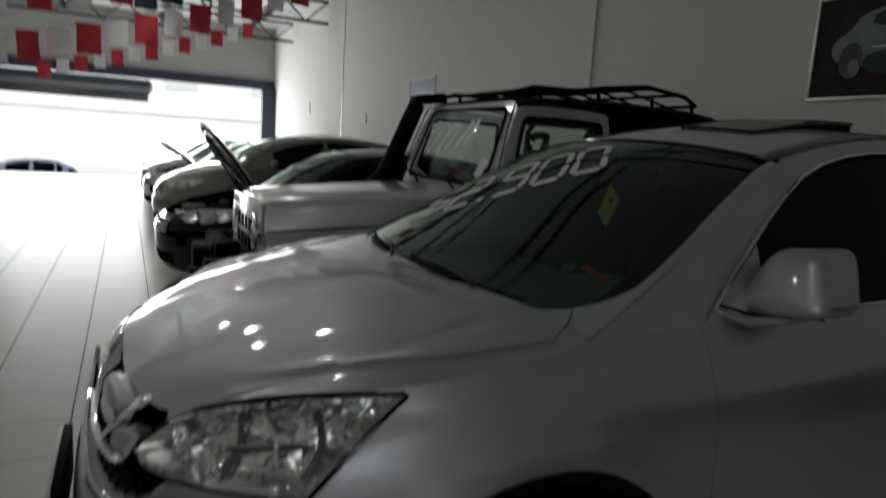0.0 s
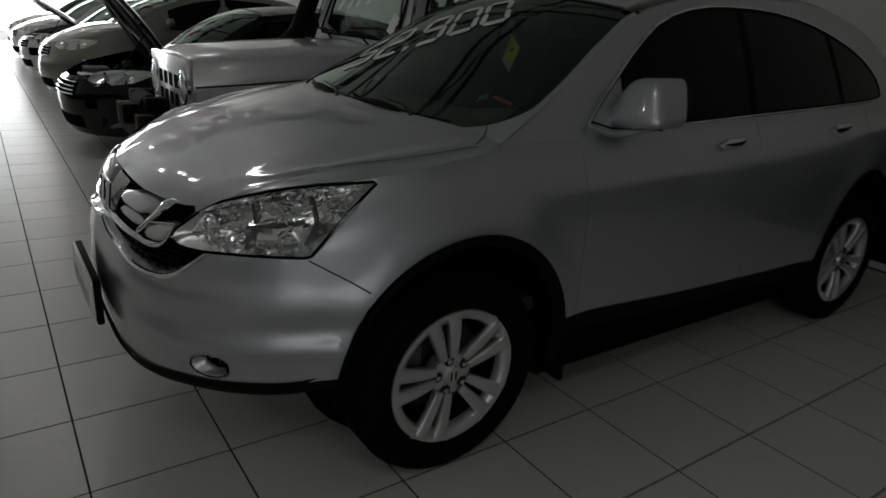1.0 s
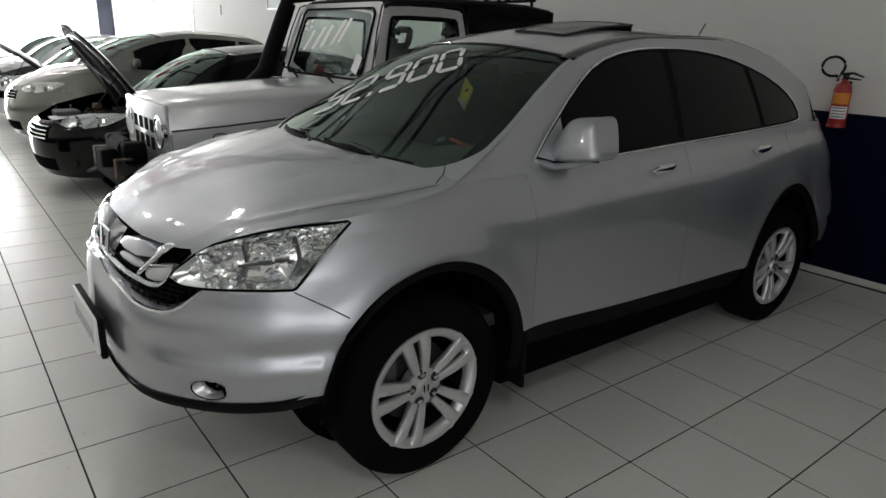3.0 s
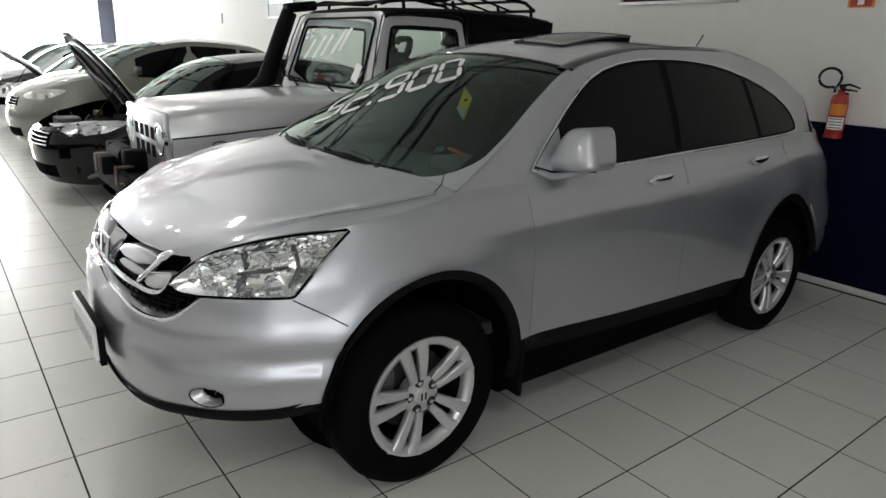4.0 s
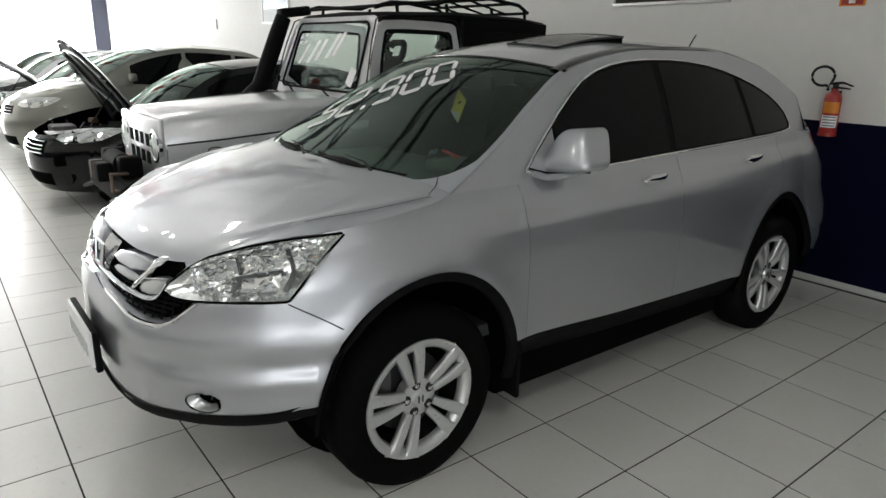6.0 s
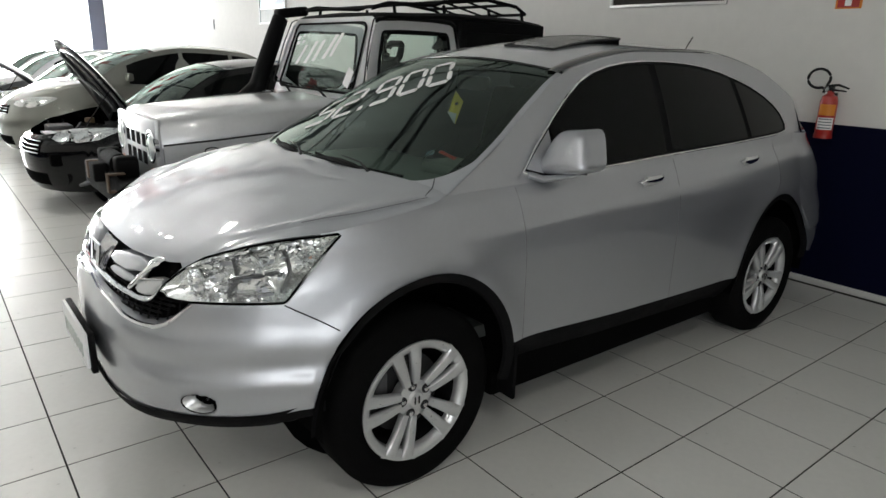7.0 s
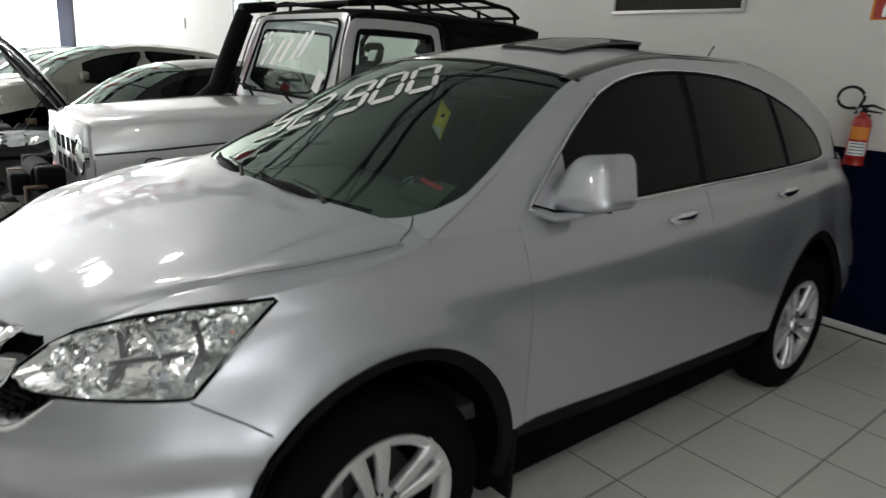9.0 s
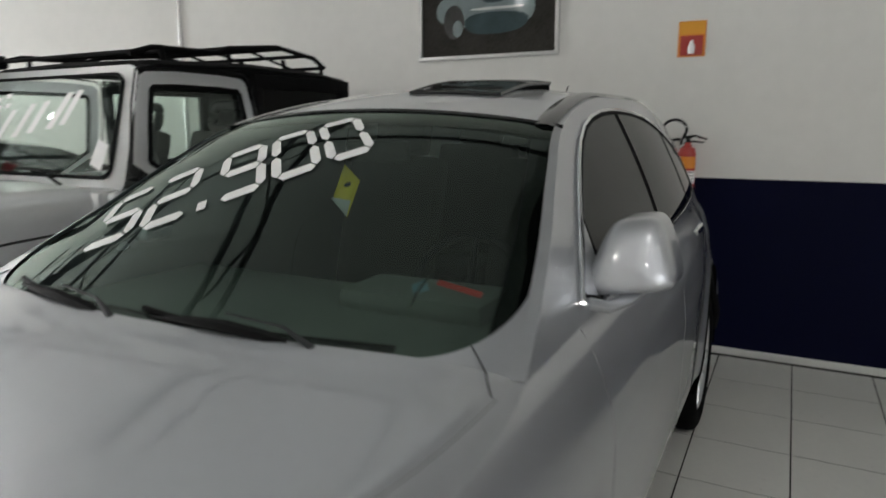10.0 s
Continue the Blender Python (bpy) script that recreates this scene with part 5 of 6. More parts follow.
        bmesh.ops.solidify(bm, geom=bm.faces, thickness=0.045)
        part("door_frame", bm, SILVER_JEEP, dr)
        ring = [rail(*p) + Vector((0, -0.004 * s, 0)) for p in rounded(inn, 1)]
        part("window_rubber", strip(ring + ring[:1], 0.014), MATT_BLACK, dr)
        g = part("door_glass", fill_patch(rounded(inn, 1), lambda a, b: rail(a, b) + Vector((0, 0.02 * s, 0))), JEEP_GLASS, dr)
        ring = [rail(*p) + Vector((0, 0.0, 0)) for p in rounded([(0.90, 1.16), (1.08, 1.83), (1.17, 1.875), (1.84, 1.875), (1.92, 1.82), (1.92, 1.16)], 1)]
        part("door_gap", strip(ring + ring[:1], 0.006), SEAM, dr)
        # rear quarter and hardtop side
        bm = softened(boxed(2.42, -0.79 * s, 0.88, 1.04, 0.08, 0.70, 0.0), 0.03)
        part("rear_quarter", bm, SILVER_JEEP, root)
        for k, x in enumerate((0.0, 2.41)):
            wheel(root, x, -s * 0.75, 0.375, 0.385, 0.215, 0.25, -s, 10 + 30 * k)
        part("sill", boxed(1.3, -0.76 * s, 0.48, 1.5, 0.1, 0.12, 0.02), MATT_BLACK, root)
    # cowl and screen frame
    part("cowl", boxed(0.90, 0, 1.16, 0.22, 1.50, 0.16, 0.04), SILVER_JEEP, root)
    foot, head = Vector((0.93, 0, 1.25)), Vector((1.12, 0, 1.80))

    def screen(b, v, out=0.0):
        w = 0.74 - 0.07 * v
        p = foot.lerp(head, v)
        return Vector((p.x - 0.03 * (1 - b * b) - 0.94 * out, -w * b, p.z + 0.33 * out))
    bm = bmesh.new()
    def band(bm, pts_o, pts_i):
        vo, vi = [bm.verts.new(screen(*p)) for p in pts_o], [bm.verts.new(screen(*p)) for p in pts_i]
        for i in range(len(vo)):
            j = (i + 1) % len(vo)
            bm.faces.new((vo[i], vo[j], vi[j], vi[i]))
    band(bm, rrect(-1.03, 1.03, -0.08, 1.13, 0.12), rrect(-0.89, 0.89, 0.07, 1.04, 0.10))
    bmesh.ops.solidify(bm, geom=bm.faces, thickness=0.06)
    part("screen_frame", bm, SILVER_JEEP, root)
    inn = rrect(-0.89, 0.89, 0.07, 1.04, 0.10)
    part("windscreen", fill_patch(inn, lambda a, b: screen(a, b, -0.01)), JEEP_GLASS, root)
    ring = [screen(a, b, 0.006) for a, b in inn]
    part("screen_rubber", strip(ring + ring[:1], 0.010), MATT_BLACK, root)
    for b0 in (0.45, -0.4):
        wp = part("wiper", tubed([screen(b0, -0.02, 0.03), screen(b0 - 0.3, 0.12, 0.03)], 0.009), MATT_BLACK, root)
        part("wiper_blade", tubed([screen(b0 - 0.05, 0.10, 0.018), screen(b0 - 0.55, 0.12, 0.018)], 0.008), MATT_BLACK, wp)
    # papers and figures on the screen
    for b0, v0, w, h, lean in ((-0.76, 0.80, 0.10, 0.05, 0.02), (-0.74, 0.72, 0.10, 0.05, 0.02), (-0.60, 0.84, 0.08, 0.05, 0.02), (-0.58, 0.74, 0.08, 0.05, 0.02),
                               (-0.60, 0.42, 0.08, 0.30, 0.16), (-0.36, 0.44, 0.08, 0.34, 0.18), (-0.16, 0.48, 0.08, 0.32, 0.16), (0.08, 0.52, 0.08, 0.36, 0.20), (0.24, 0.56, 0.07, 0.34, 0.16)):
        bm = bmesh.new()
        bm.faces.new([bm.verts.new(screen(b, v, 0.006)) for b, v in ((b0, v0), (b0 + w, v0), (b0 + w + lean, v0 + h), (b0 + lean, v0 + h))])
        part("windscreen_mark", bm, WHITE_STICKER, root, "", 0)
    bm = bmesh.new()
    bm.faces.new([bm.verts.new(screen(b, v, 0.006)) for b, v in ((0.67, 0.19), (0.79, 0.13), (0.84, 0.37), (0.72, 0.43))])
    part("paper_notice", bm, WHITE_STICKER, root, "white paper in the corner of the windscreen", 0)
    # hardtop
    bm = bmesh.new()
    secs = []
    for x, z, w in ((1.16, 1.875, 0.70), (1.22, 1.90, 0.72), (1.9, 1.93, 0.735), (2.6, 1.92, 0.74), (2.9, 1.89, 0.74)):
        secs.append([Vector((x, y, q)) for y, q in ((-w, z - 0.045), (-w, z - 0.025), (-w + 0.05, z), (0, z + 0.015), (w - 0.05, z), (w, z - 0.025), (w, z - 0.045))])
    hull(bm, secs)
    part("hardtop_roof", bm, MATT_BLACK, root, "black textured hardtop", 50)
    for s in (1, -1):
        bm = bmesh.new()
        for x, z, sx, sz in ((2.42, 1.25, 0.98, 0.09), (2.42, 1.83, 0.98, 0.09), (1.96, 1.54, 0.06, 0.52), (2.86, 1.54, 0.10, 0.52)):
            box(bm, x, -0.72 * s, z, sx, 0.05, sz, 0.012)
        part("hardtop_side", bm, MATT_BLACK, root, "black hardtop side with a window")
        part("side_window", boxed(2.40, -0.72 * s, 1.54, 0.84, 0.006, 0.50), TINT if s > 0 else JEEP_GLASS, root)
    part("hardtop_back", boxed(2.90, 0, 1.5, 0.05, 1.4, 0.75, 0.02), MATT_BLACK, root)
    part("tailgate", boxed(2.92, 0, 0.9, 0.06, 1.5, 0.66, 0.03), SILVER_JEEP, root)
    # grille and lamps
    face = part("grille", boxed(-0.475, 0, 0.90, 0.05, 1.0, 0.46, 0.02), SILVER_JEEP, root, "silver grille panel with square dark openings")
    for i in range(4):
        for j in range(2):
            part("grille_slot", boxed(-0.499, -0.215 + 0.143 * i, 0.965 - 0.125 * j, 0.006, 0.098, 0.088, 0.0), WELL, face)
    for s in (1, -1):
        c = (-0.50, -0.40 * s, 0.94)
        hl = part("headlight", lathed([(0.115, 0.02), (0.115, -0.006), (0.10, -0.01), (0.095, 0.0)], "x", 28, c), CHROME, root)
        part("lamp_bowl", lathed([(0.095, -0.01), (0.07, 0.02), (0.001, 0.03)], "x", 28, c), REFLECTOR, hl)
        part("lens", lathed([(0.096, -0.004), (0.06, -0.014), (0.001, -0.018)], "x", 28, c), LENS, hl)
        part("indicator", lathed([(0.001, -0.02), (0.03, -0.015), (0.035, 0.02)], "x", 18, (-0.50, -0.40 * s, 0.76)), AMBER, root)
    # winch bumper
    bp = part("bumper", softened(boxed(-0.66, 0, 0.62, 0.16, 1.45, 0.20, 0.0), 0.03), MATT_BLACK, root, "black steel winch bumper")
    wn = part("winch", lathed([(0.001, -0.16), (0.07, -0.16), (0.07, 0.16), (0.001, 0.16)], "y", 24, (-0.66, 0, 0.80)), MATT_BLACK, bp)
    for y in (-0.24, 0.24):
        part("winch_motor", softened(boxed(-0.64, y, 0.79, 0.15, 0.13, 0.15, 0.0), 0.03), MATT_BLACK, wn)
    part("winch_plate", boxed(-0.75, 0, 0.70, 0.02, 0.30, 0.10, 0.01), MATT_BLACK, wn)
    part("fairlead_box", softened(boxed(-0.78, -0.05, 0.74, 0.10, 0.16, 0.13, 0.0), 0.02), MATT_BLACK, wn)
    for y in (-0.33, 0.33):
        bm = bmesh.new()
        for x, z, sx, sz in ((-0.785, 0.70, 0.012, 0.13), (-0.73, 0.76, 0.11, 0.012), (-0.73, 0.64, 0.11, 0.012)):
            box(bm, x, y, z, sx, 0.06, sz, 0.003)
        part("bumper_bracket", bm, RUSTY_STEEL, bp, "rust-brown steel bracket")
    for y in (-0.6, 0.6):
        part("tow_hook", tubed([(-0.74, y - 0.03, 0.55), (-0.80, y, 0.53), (-0.74, y + 0.03, 0.55)], 0.014), ENGINE, bp)
    # snorkel on the far wing
    sn = part("snorkel", tubed([(0.35, 0.70, 1.12), (0.62, 0.76, 1.15), (0.78, 0.79, 1.27), (0.97, 0.78, 1.74), (1.03, 0.78, 1.88)], [0.06, 0.075, 0.078, 0.075, 0.07], 12), MATT_BLACK, root, "black plastic snorkel")
    part("snorkel_head", softened(boxed(0.05, 0.0, 0.0, 0.30, 0.13, 0.085, 0.0, m=pose(1.09, 0.78, 1.925, 0, -8, 0)), 0.03), MATT_BLACK, sn)
    # roof rack
    rk = part("roof_rack", bmesh.new(), MATT_BLACK, root, "black tube roof rack")
    rk.data.materials.clear()
    for s in (1, -1):
        part("rack_rail", tubed([(1.15, -0.60 * s, 1.93), (1.30, -0.60 * s, 1.975), (1.75, -0.60 * s, 1.985), (1.85, -0.60 * s, 2.02), (2.3, -0.60 * s, 2.07), (2.68, -0.60 * s, 2.03), (2.80, -0.60 * s, 1.97)], 0.016), MATT_BLACK, rk)
        for x in (1.35, 1.85, 2.35, 2.75):
            part("rack_foot", tubed([(x, -0.62 * s, 1.90), (x, -0.60 * s, 1.99)], 0.014), MATT_BLACK, rk)
    for x, z in ((1.2, 1.945), (1.5, 1.98), (1.85, 2.02), (2.1, 2.045), (2.35, 2.065), (2.6, 2.04), (2.80, 1.97)):
        part("rack_bar", tubed([(x, -0.60, z), (x, 0.60, z)], 0.013), MATT_BLACK, rk)
    for y in (-0.3, 0.0, 0.3):
        part("rack_bar", tubed([(1.2, y, 1.945), (1.85, y, 2.02), (2.35, y, 2.065), (2.8, y, 1.97)], 0.01), MATT_BLACK, rk)
    # cabin
    for y in (-0.38, 0.38):
        seat(root, 1.55, y, 0.85, FABRIC, 1.0, True)
    part("dashboard", boxed(1.08, 0, 1.15, 0.3, 1.4, 0.2, 0.05), CABIN, root)
    steering(root, 1.30, -0.38, 1.25)
    part("cabin_floor", boxed(1.9, 0, 0.6, 2.0, 1.5, 0.1, 0.01), CABIN, root)
    part("roll_bar", tubed([(2.05, -0.62, 0.7), (2.05, -0.6, 1.72), (2.05, -0.5, 1.80), (2.05, 0.5, 1.80), (2.05, 0.6, 1.72), (2.05, 0.62, 0.7)], 0.026), MATT_BLACK, root)


jeep()


# ---- the hall ----
def slab(name, x0, x1, y0, y1, z0, z1, material, bevel=0.0):
    ob = part(name, boxed((x0 + x1) / 2, (y0 + y1) / 2, (z0 + z1) / 2, x1 - x0, y1 - y0, z1 - z0, bevel), material, None, "", 0)
    return tagged(ob, kind="structure")


WALL_END = FAR_Y + 0.25
w = slab("wall_back", WALL_X, WALL_X + 0.25, BACK_Y, WALL_END, 0, ROOF_Z, WALL)
part("navy_dado", boxed(WALL_X - 0.002, (BACK_Y + 4.0) / 2, 0.60, 0.008, 4.0 - BACK_Y, 1.20, 0.0), NAVY, w, "navy painted lower band", 0)
part("skirting", boxed(WALL_X - 0.008, (BACK_Y + FAR_Y) / 2, 0.025, 0.016, FAR_Y - BACK_Y, 0.05, 0.004), TILE, w, "", 0)
part("wall_joint", boxed(WALL_X - 0.006, 14.53, ROOF_Z / 2, 0.018, 0.03, ROOF_Z - 0.1, 0.004), FRAME_ALU, w, "", 0)
for y, z, h in ((17.65, 2.42, 0.32), (12.69, 2.05, 0.20)):
    part("wall_slot", boxed(WALL_X - 0.004, y, z, 0.012, 0.05, h, 0.004), STEEL, w, "", 0)
part("wall_pipe", tubed([(WALL_X - 0.016, 5.02, 0.3), (WALL_X - 0.016, 5.02, ROOF_Z - 0.05)], 0.014, 10), FRAME_ALU, w, "grey conduit pipe", 0)
far = slab("wall_far", FRONT_X, WALL_X, FAR_Y, WALL_END, HEAD_Z, ROOF_Z, SHADED_GREY_WALL)
slab("wall_far_end", FRONT_X, -5.3, FAR_Y, WALL_END, 0, HEAD_Z - 0.004, WALL)
part("lintel", boxed((FRONT_X + WALL_X) / 2, FAR_Y - 0.06, HEAD_Z + 0.14, WALL_X - FRONT_X - 0.02, 0.12, 0.30, 0.01), WOOD_DARK, far, "dark steel beam over the street opening")
slab("pier", WALL_X - 0.45, WALL_X - 0.004, FAR_Y - 0.30, FAR_Y - 0.004, 0, HEAD_Z, WOOD_DARK, 0.01)
ws = slab("wall_side", -1.496, WALL_X + 0.25, BACK_Y - 0.25, BACK_Y, 0, ROOF_Z, WALL)
part("navy_dado", boxed((WALL_X - 1.5) / 2, BACK_Y + 0.002, 0.60, WALL_X + 1.48, 0.008, 1.20, 0.0), NAVY, ws, "navy painted lower band", 0)
we = slab("wall_side_end", FRONT_X - 0.25, -7.504, BACK_Y - 0.25, BACK_Y, 0, ROOF_Z, WALL)
part("navy_dado", boxed((FRONT_X - 7.5) / 2, BACK_Y + 0.002, 0.60, -7.54 - FRONT_X, 0.008, 1.20, 0.0), NAVY, we, "navy painted lower band", 0)
slab("wall_side_head", -7.5, -1.5, BACK_Y - 0.25, BACK_Y, 3.0, ROOF_Z, WALL)
# opaque white panel behind the added side lamps, out of view
slab("unseen_window", -7.496, -1.504, BACK_Y - 0.12, BACK_Y - 0.10, 0.004, 2.996, WHITE_STICKER)
wf = slab("wall_front", FRONT_X - 0.25, FRONT_X, BACK_Y, WALL_END, 0, ROOF_Z, WALL)
part("navy_dado", boxed(FRONT_X + 0.002, (FAR_Y + BACK_Y) / 2, 0.60, 0.008, FAR_Y - BACK_Y - 0.04, 1.20, 0.0), NAVY, wf, "navy painted lower band", 0)
roof = slab("ceiling", FRONT_X - 0.25, WALL_X + 0.25, BACK_Y - 0.25, WALL_END, ROOF_Z + 0.004, ROOF_Z + 0.1, ROOF)


def truss(y):
    """A lattice girder under the roof, across the hall."""
    root = thing("roof_truss", "dark steel lattice roof truss", "truss", pose(0, y, 0), "roof trusses")
    z0, z1, x0, x1 = 4.45, 4.97, FRONT_X + 0.05, WALL_X - 0.05
    for z in (z0, z1):
        part("chord", boxed((x0 + x1) / 2, 0, z, x1 - x0, 0.09, 0.07, 0.008), STEEL, root)
    n = 20
    for k in range(n):
        a, b = x0 + (x1 - x0) * k / n, x0 + (x1 - x0) * (k + 1) / n
        part("web_bar", tubed([(a, 0, z0 if k % 2 else z1), (b, 0, z1 if k % 2 else z0)], 0.02, 6), STEEL, root)
    return root


t0 = truss(-3.6)
for y in (0.3, 4.2, 8.1, 12.0, 15.9, 19.8):
    copy_thing(t0, pose(0, y, 0))
for x in (-6.0, -3.2, -0.4, 2.2):
    b = slab("purlin", x - 0.05, x + 0.05, BACK_Y + 0.05, FAR_Y - 0.01, 5.0, 5.12, STEEL)


def ceiling_lamp(x, y):
    root = thing("ceiling_lamp", "round white ceiling lamp, lit", "lamp", pose(x, y, 0), "ceiling lamps")
    part("shade", lathed([(0.05, 4.40), (0.09, 4.38), (0.20, 4.22), (0.24, 4.12), (0.235, 4.12), (0.19, 4.21), (0.05, 4.36)], "z", 28), FRAME_ALU, root)
    part("bulb", lathed([(0.001, 4.08), (0.09, 4.10), (0.13, 4.15), (0.09, 4.26), (0.001, 4.28)], "z", 24), LAMP_GLOW, root)
    part("cord", tubed([(0, 0, 4.38), (0, 0, 5.204)], 0.012), PLASTIC, root)
    return root


l0 = ceiling_lamp(*LAMPS[0])
for x, y in LAMPS[1:]:
    copy_thing(l0, pose(x, y, 0))


# ---- flags on lines ----
def flag(material, label):
    root = thing("flag", label, "flag", None, "hanging flags")
    bm = bmesh.new()
    grid(bm, lambda u, v: Vector((0.32 * (u - 0.5), 0.03 * math.sin(5 * u + 3 * v) * (v + 0.1), -0.42 * v)), [i / 6 for i in range(7)], [i / 6 for i in range(7)])
    part("cloth", bm, material, root)
    part("hem", tubed([(-0.18, 0, 0), (0.18, 0, 0)], 0.008), material, root)
    return root


reds, whites = flag(RED_FLAG, "red paper flag hanging from a line"), flag(WHITE_FLAG, "white paper flag hanging from a line")
blues = flag(BLUE_FLAG, "dark blue paper flag hanging from a line")
rnd = random.Random(11)
first = set()


def hang_row(y, x0, x1, height, flags):
    """A sagging line across the hall with flags on it: a flag is a place along x, its kind and its size."""
    ob = part("flag_line", tubed([(x0 + (x1 - x0) * i / 12, y, height(x0 + (x1 - x0) * i / 12) + 0.01) for i in range(13)], 0.004), PLASTIC)
    tagged(ob, "thin line with paper flags", "line")
    for x, src, size in flags:
        m = pose(x, y, height(x), 0, 0, rnd.uniform(-25, 25)) @ Matrix.Diagonal((size, size, size, 1))
        if src.name in first:
            copy_thing(src, m).scale = (size, size, size)
        else:
            first.add(src.name)
            src.matrix_world = m


hang_row(9.9, -8.45, WALL_X - 0.02, lambda x: 4.05 + 0.30 * x + 0.012 * (x + 1.5) ** 2, [(-1.3 + 0.36 * k + 0.12 * rnd.random(), blues, 1.0) for k in range(12)])
hang_row(14.0, -8.45, WALL_X - 0.02, lambda x: 4.18 + 0.37 * x + 0.022 * x * x, [(-5.25 + 1.03 * k, reds, 1.35) for k in range(8)] + [(-4.74 + 1.03 * k, whites, 1.2) for k in range(7)])
hang_row(14.6, -8.45, WALL_X - 0.02, lambda x: 5.0 + 0.27 * x + 0.012 * x * x, [(-4.5 + 1.46 * k, reds, 1.35) for k in range(5)] + [(-3.77 + 1.46 * k, whites, 1.2) for k in range(4)])
hang_row(19.0, -8.45, WALL_X - 0.02, lambda x: 4.10 + 0.34 * x + 0.012 * x * x, [(-3.4 + 0.84 * k, reds, 1.0) for k in range(7)] + [(-2.98 + 0.84 * k, whites, 0.9) for k in range(6)])


# ---- things on the back wall ----
def extinguisher():
    root = thing("fire_extinguisher", "red fire extinguisher with yellow label hung on the wall", "fire extinguisher", pose(WALL_X - 0.08, 0.285, 0.265) @ Matrix.Diagonal((0.8, 0.8, 0.77, 1)))
    part("cylinder", lathed([(0.001, 1.10), (0.06, 1.10), (0.072, 1.12), (0.072, 1.42), (0.06, 1.47), (0.03, 1.49), (0.025, 1.52)], "z", 28), RED, root)
    part("base_ring", lathed([(0.073, 1.09), (0.076, 1.09), (0.076, 1.12), (0.073, 1.12)], "z", 28), RED, root)
    for z0, z1, m in ((1.30, 1.40, ORANGE), (1.17, 1.28, WHITE_STICKER)):
        bm = bmesh.new()
        grid(bm, lambda a, z: Vector((0.0735 * math.cos(a), 0.0735 * math.sin(a), z)), [math.pi * (0.80 + 0.62 * i / 12) for i in range(13)], [z0, z1])
        lb = part("label", bm, m, root, "yellow label" if m is ORANGE else "pale printed label")
    bm = bmesh.new()
    for k in range(4):
        grid(bm, lambda a, z: Vector((0.0745 * math.cos(a), 0.0745 * math.sin(a), z)), [math.pi * (0.86 + 0.48 * i / 8) for i in range(9)], [1.182 + 0.026 * k, 1.192 + 0.026 * k])
    part("label_lines", bm, POSTER_CAR, root)
    part("valve", boxed(0, 0, 1.53, 0.04, 0.05, 0.06, 0.01), GLOSS_BLACK, root)
    part("lever", tubed([(0, 0.02, 1.56), (-0.01, -0.06, 1.575), (-0.015, -0.15, 1.545)], [0.014, 0.011, 0.008], 8), GLOSS_BLACK, root)
    part("lever", tubed([(0, 0.0, 1.53), (-0.01, -0.08, 1.525), (-0.015, -0.13, 1.52)], [0.01, 0.009, 0.007], 8), GLOSS_BLACK, root)
    part("gauge", lathed([(0.001, -0.03), (0.018, -0.03), (0.018, -0.01)], "x", 16, (-0.01, 0.03, 1.535)), GREYPAPER, root)
    part("hose", tubed([(0, 0.02, 1.52)] + [(-0.03, 0.105 + 0.095 * math.cos(a), 1.625 + 0.085 * math.sin(a)) for a in [(-0.62 + 1.78 * i / 24) * math.pi for i in range(25)]] + [(-0.03, 0.05, 1.50)], 0.012, 8), PLASTIC, root)
    part("wall_bracket", boxed(0.085, 0, 1.45, 0.03, 0.05, 0.10, 0.005), GLOSS_BLACK, root)


extinguisher()
sg = thing("fire_sign", "orange fire extinguisher sign on the white wall", "sign", pose(WALL_X - 0.004, 0.31, 2.10))
part("plate", boxed(0, 0, 0, 0.006, 0.17, 0.225, 0.002), ORANGE, sg)
part("plate_top", boxed(-0.004, 0, 0.068, 0.003, 0.16, 0.08, 0.0), AMBER_SIGN, sg)
part("red_field", boxed(-0.004, 0, -0.042, 0.003, 0.14, 0.125, 0.0), RED, sg)
part("pictogram", lathed([(0.001, -0.05), (0.02, -0.05), (0.022, 0.0), (0.012, 0.02), (0.008, 0.035)], "z", 12, (-0.006, 0, -0.045)), WHITE_STICKER, sg)


def poster(name, label, y0, y1, z0, z1, ground, frame_mat, shapes):
    root = thing(name, label, "poster", pose(WALL_X - 0.004, (y0 + y1) / 2, (z0 + z1) / 2), "posters on the wall")
    w, h = y1 - y0, z1 - z0
    part("print", boxed(-0.004, 0, 0, 0.006, w - 0.04, h - 0.04, 0.0), ground, root)
    for y, z, sy, sz in ((0, h / 2 - 0.012, w, 0.028), (0, -h / 2 + 0.012, w, 0.028), (w / 2 - 0.012, 0, 0.028, h - 0.056), (-w / 2 + 0.012, 0, 0.028, h - 0.056)):
        part("frame", boxed(-0.008, y, z, 0.022, sy, sz, 0.003), frame_mat, root)
    for k, (pts, m) in enumerate(shapes):
        bm = bmesh.new()
        bm.faces.new([bm.verts.new((-0.0085 - 0.0008 * k, -a, b)) for a, b in pts])
        part("printed_shape", bm, m, root, "", 0)
    return root


def ellipse(cx, cy, rx, ry, n=20):
    return [(cx + rx * math.cos(2 * math.pi * k / n), cy + ry * math.sin(2 * math.pi * k / n)) for k in range(n)]


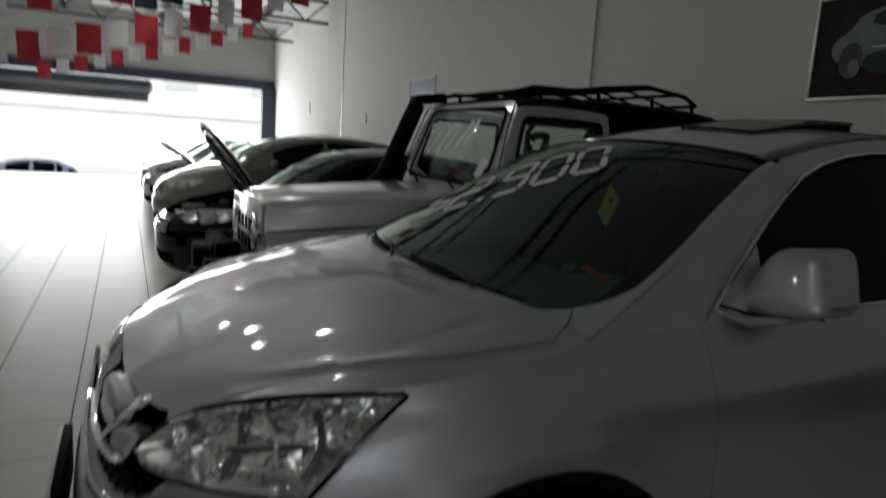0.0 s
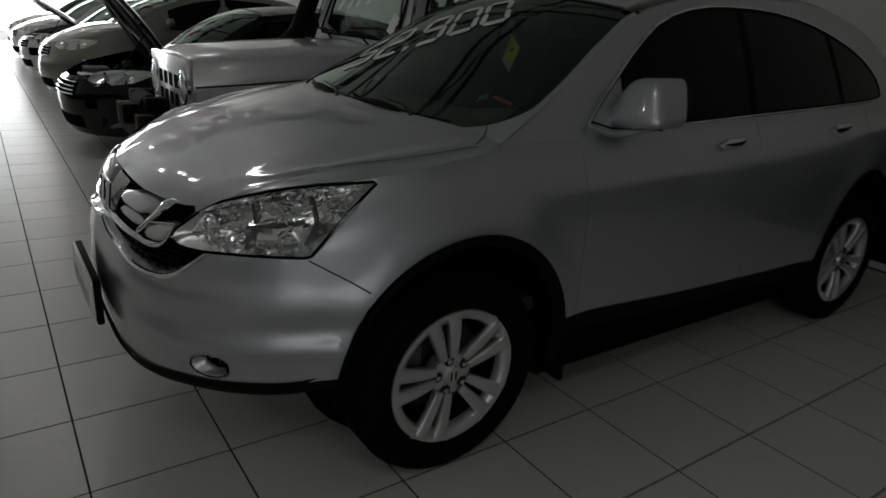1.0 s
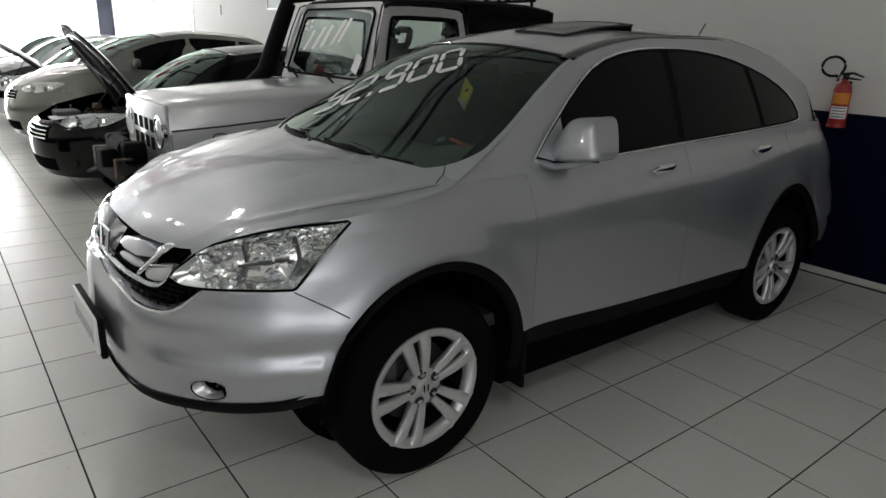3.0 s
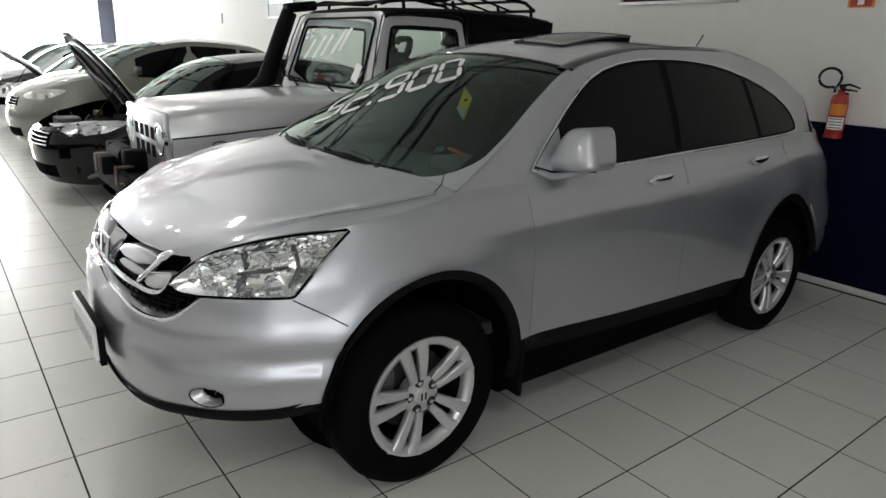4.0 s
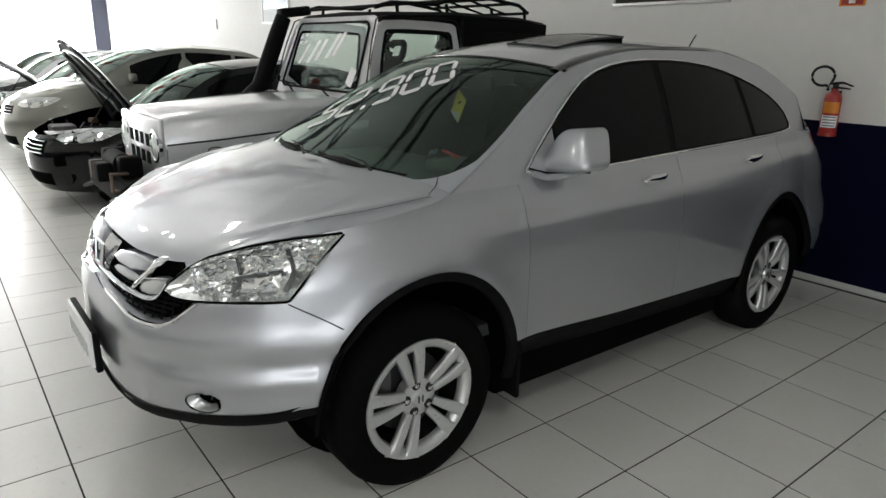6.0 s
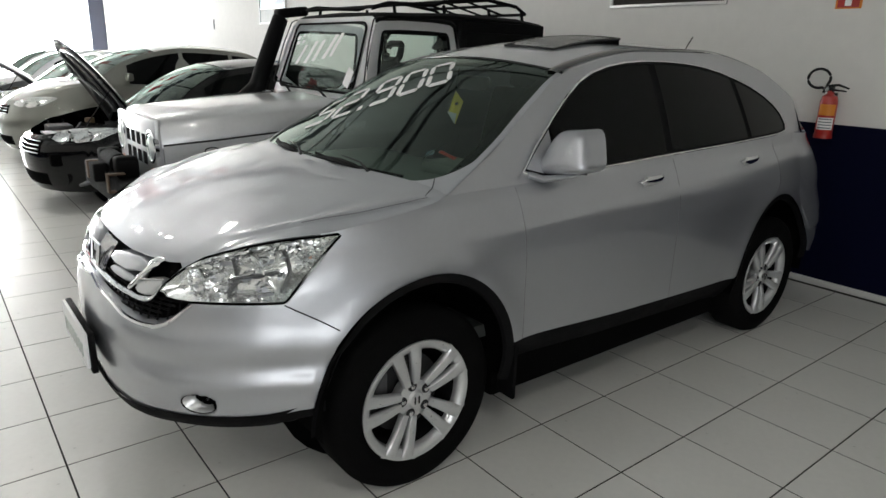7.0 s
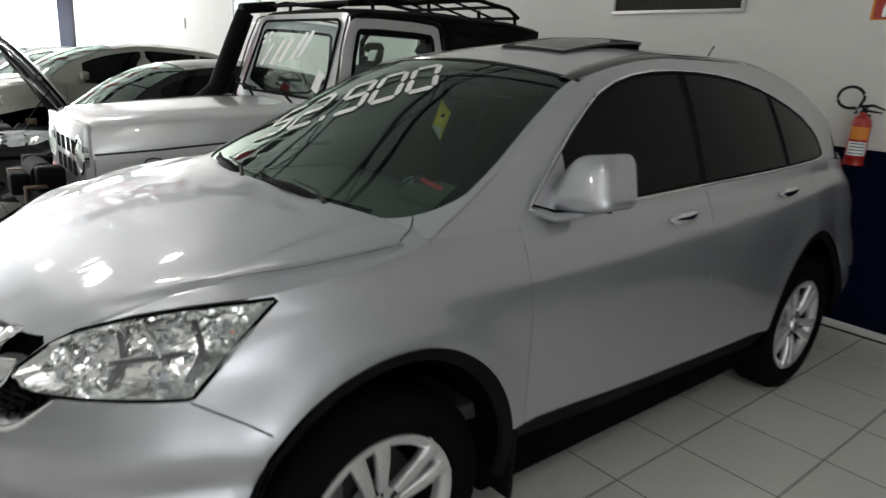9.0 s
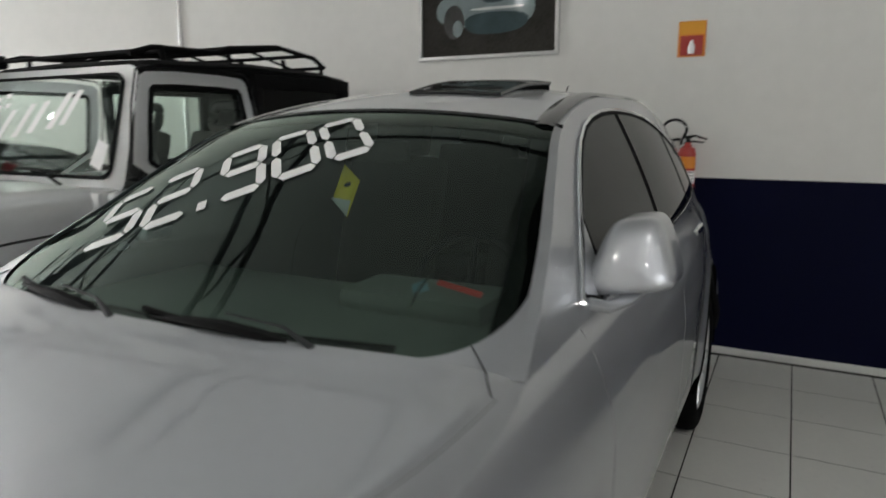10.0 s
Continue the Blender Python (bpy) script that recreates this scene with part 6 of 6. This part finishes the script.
BODY = rounded([(-0.41, -0.10), (-0.42, 0.04), (-0.30, 0.10), (-0.20, 0.24), (0.16, 0.25), (0.28, 0.11), (0.39, 0.05), (0.38, -0.12), (0.2, -0.15), (-0.2, -0.15)], 2)
BUMPER = rounded([(-0.17, -0.19), (-0.18, -0.04), (0.34, -0.05), (0.33, -0.17), (0.1, -0.21)], 2)
poster("poster", "dark framed poster of a pale off-road car", 1.21, 2.35, 2.05, 2.80, POSTER_DARK, FRAME_ALU,
       [(BODY, POSTER_CAR), (BUMPER, POSTER_TEAL), (ellipse(-0.265, -0.10, 0.09, 0.125), GLOSS_BLACK), (ellipse(-0.235, -0.15, 0.04, 0.06), POSTER_CAR), (rounded([(-0.03, 0.02), (0.17, 0.02), (0.15, 0.085), (-0.01, 0.085)], 1), POSTER_TEAL), (rounded([(-0.15, 0.12), (0.13, 0.12), (0.1, 0.22), (-0.12, 0.22)], 1), POSTER_TEAL), (rounded([(-0.12, -0.03), (0.30, -0.03), (0.30, -0.01), (-0.12, -0.01)], 1), GREYPAPER)])
poster("poster", "small blue poster with a pale foot", 9.2, 10.3, 2.02, 2.72, POSTER_BLUE, WHITE_STICKER, [([(-0.5, -0.32), (0.5, -0.32), (0.5, -0.1), (-0.5, -0.1)], GREYPAPER), (ellipse(0, 0.08, 0.25, 0.1), POSTER_CAR)])


# ---- the street ----
g = slab("ground", -60, 60, WALL_END, 90, -1.32, -1.22, STREET)
slab("plinth", FRONT_X - 0.25, WALL_X + 0.25, WALL_END - 0.25, WALL_END, -1.22, -0.064, STREET)
bl = thing("building", "pale building across the street", "building", pose(-4, 52, 0))
part("wall", boxed(0, 0, 3.4, 60, 3, 9.2, 0.02), FACADE, bl)
for k in range(9):
    part("window", boxed(-24 + 6 * k, -1.5, 5.2, 2.2, 0.1, 1.6, 0.02), GREYPAPER, bl)
part("shop_band", boxed(0, -1.55, 2.9, 58, 0.2, 0.5, 0.02), WHITE_FLAG, bl)
aw = thing("awning", "grey rolled awning hanging outside the opening", "awning", pose(AWN_X, FAR_Y + 0.9, AWN_Z))
part("roll", lathed([(0.001, -4.5), (0.24, -4.5), (0.24, 4.5), (0.001, 4.5)], "x", 24), DARK_CAR, aw)
part("valance", boxed(0, -0.02, -0.26, 8.9, 0.04, 0.46, 0.01), DARK_CAR, aw)
part("end_cap", lathed([(0.001, 4.60), (0.14, 4.58), (0.21, 4.52), (0.21, 4.45)], "x", 20), GREYPAPER, aw)
for x in (-3.8, 3.8):
    part("awning_arm", boxed(x, -0.4, 0.1, 0.06, 0.86, 0.06, 0.01), STEEL, aw)

# ---- floor ----
S = 0.4445
floor = slab("floor", FRONT_X - 0.25, WALL_X, BACK_Y, WALL_END, -0.06, -0.0014, GROUT)


def tile_mesh():
    bm = bmesh.new()
    h, b = S / 2 - 0.0035, 0.0002
    lo, hi = -0.0014, 0.0
    v0 = [bm.verts.new((x, y, lo)) for x, y in ((-h, -h), (h, -h), (h, h), (-h, h))]
    v1 = [bm.verts.new((x, y, hi)) for x, y in ((-h + b, -h + b), (h - b, -h + b), (h - b, h - b), (-h + b, h - b))]
    bm.faces.new(v1)
    for i in range(4):
        bm.faces.new((v0[i], v0[(i + 1) % 4], v1[(i + 1) % 4], v1[i]))
    return bm


tm = obj("tile", tile_mesh(), TILE, 0)
rest_v, rest_f = [], []
i0, i1, j0, j1 = int(FRONT_X / S) - 1, int(WALL_X / S), int(BACK_Y / S), int(WALL_END / S)
for i in range(i0, i1 + 1):
    for j in range(j0, j1 + 1):
        cx, cy = (i + 0.5) * S, (j + 0.5) * S
        if cx > WALL_X - 0.02:
            continue
        if -2.8 < cx and -1.8 < cy < 7.0 - 0.0:
            ob = new("tile", tm)
            ob.location, ob.parent = (cx, cy, 0), floor
            ob.rotation_euler = (0.0, 0.0, (i * 7 + j * 3) % 4 * math.pi / 2)
        else:
            h = S / 2 - 0.004
            n = len(rest_v)
            rest_v += [(cx - h, cy - h, 0), (cx + h, cy - h, 0), (cx + h, cy + h, 0), (cx - h, cy + h, 0)]
            rest_f.append((n, n + 1, n + 2, n + 3))
me = bpy.data.meshes.new("tiles_beyond")
me.from_pydata(rest_v, [], rest_f)
me.materials.append(TILE)
ob = new("tiles_beyond", me)
ob.parent = floor
tagged(ob, kind="stuff")
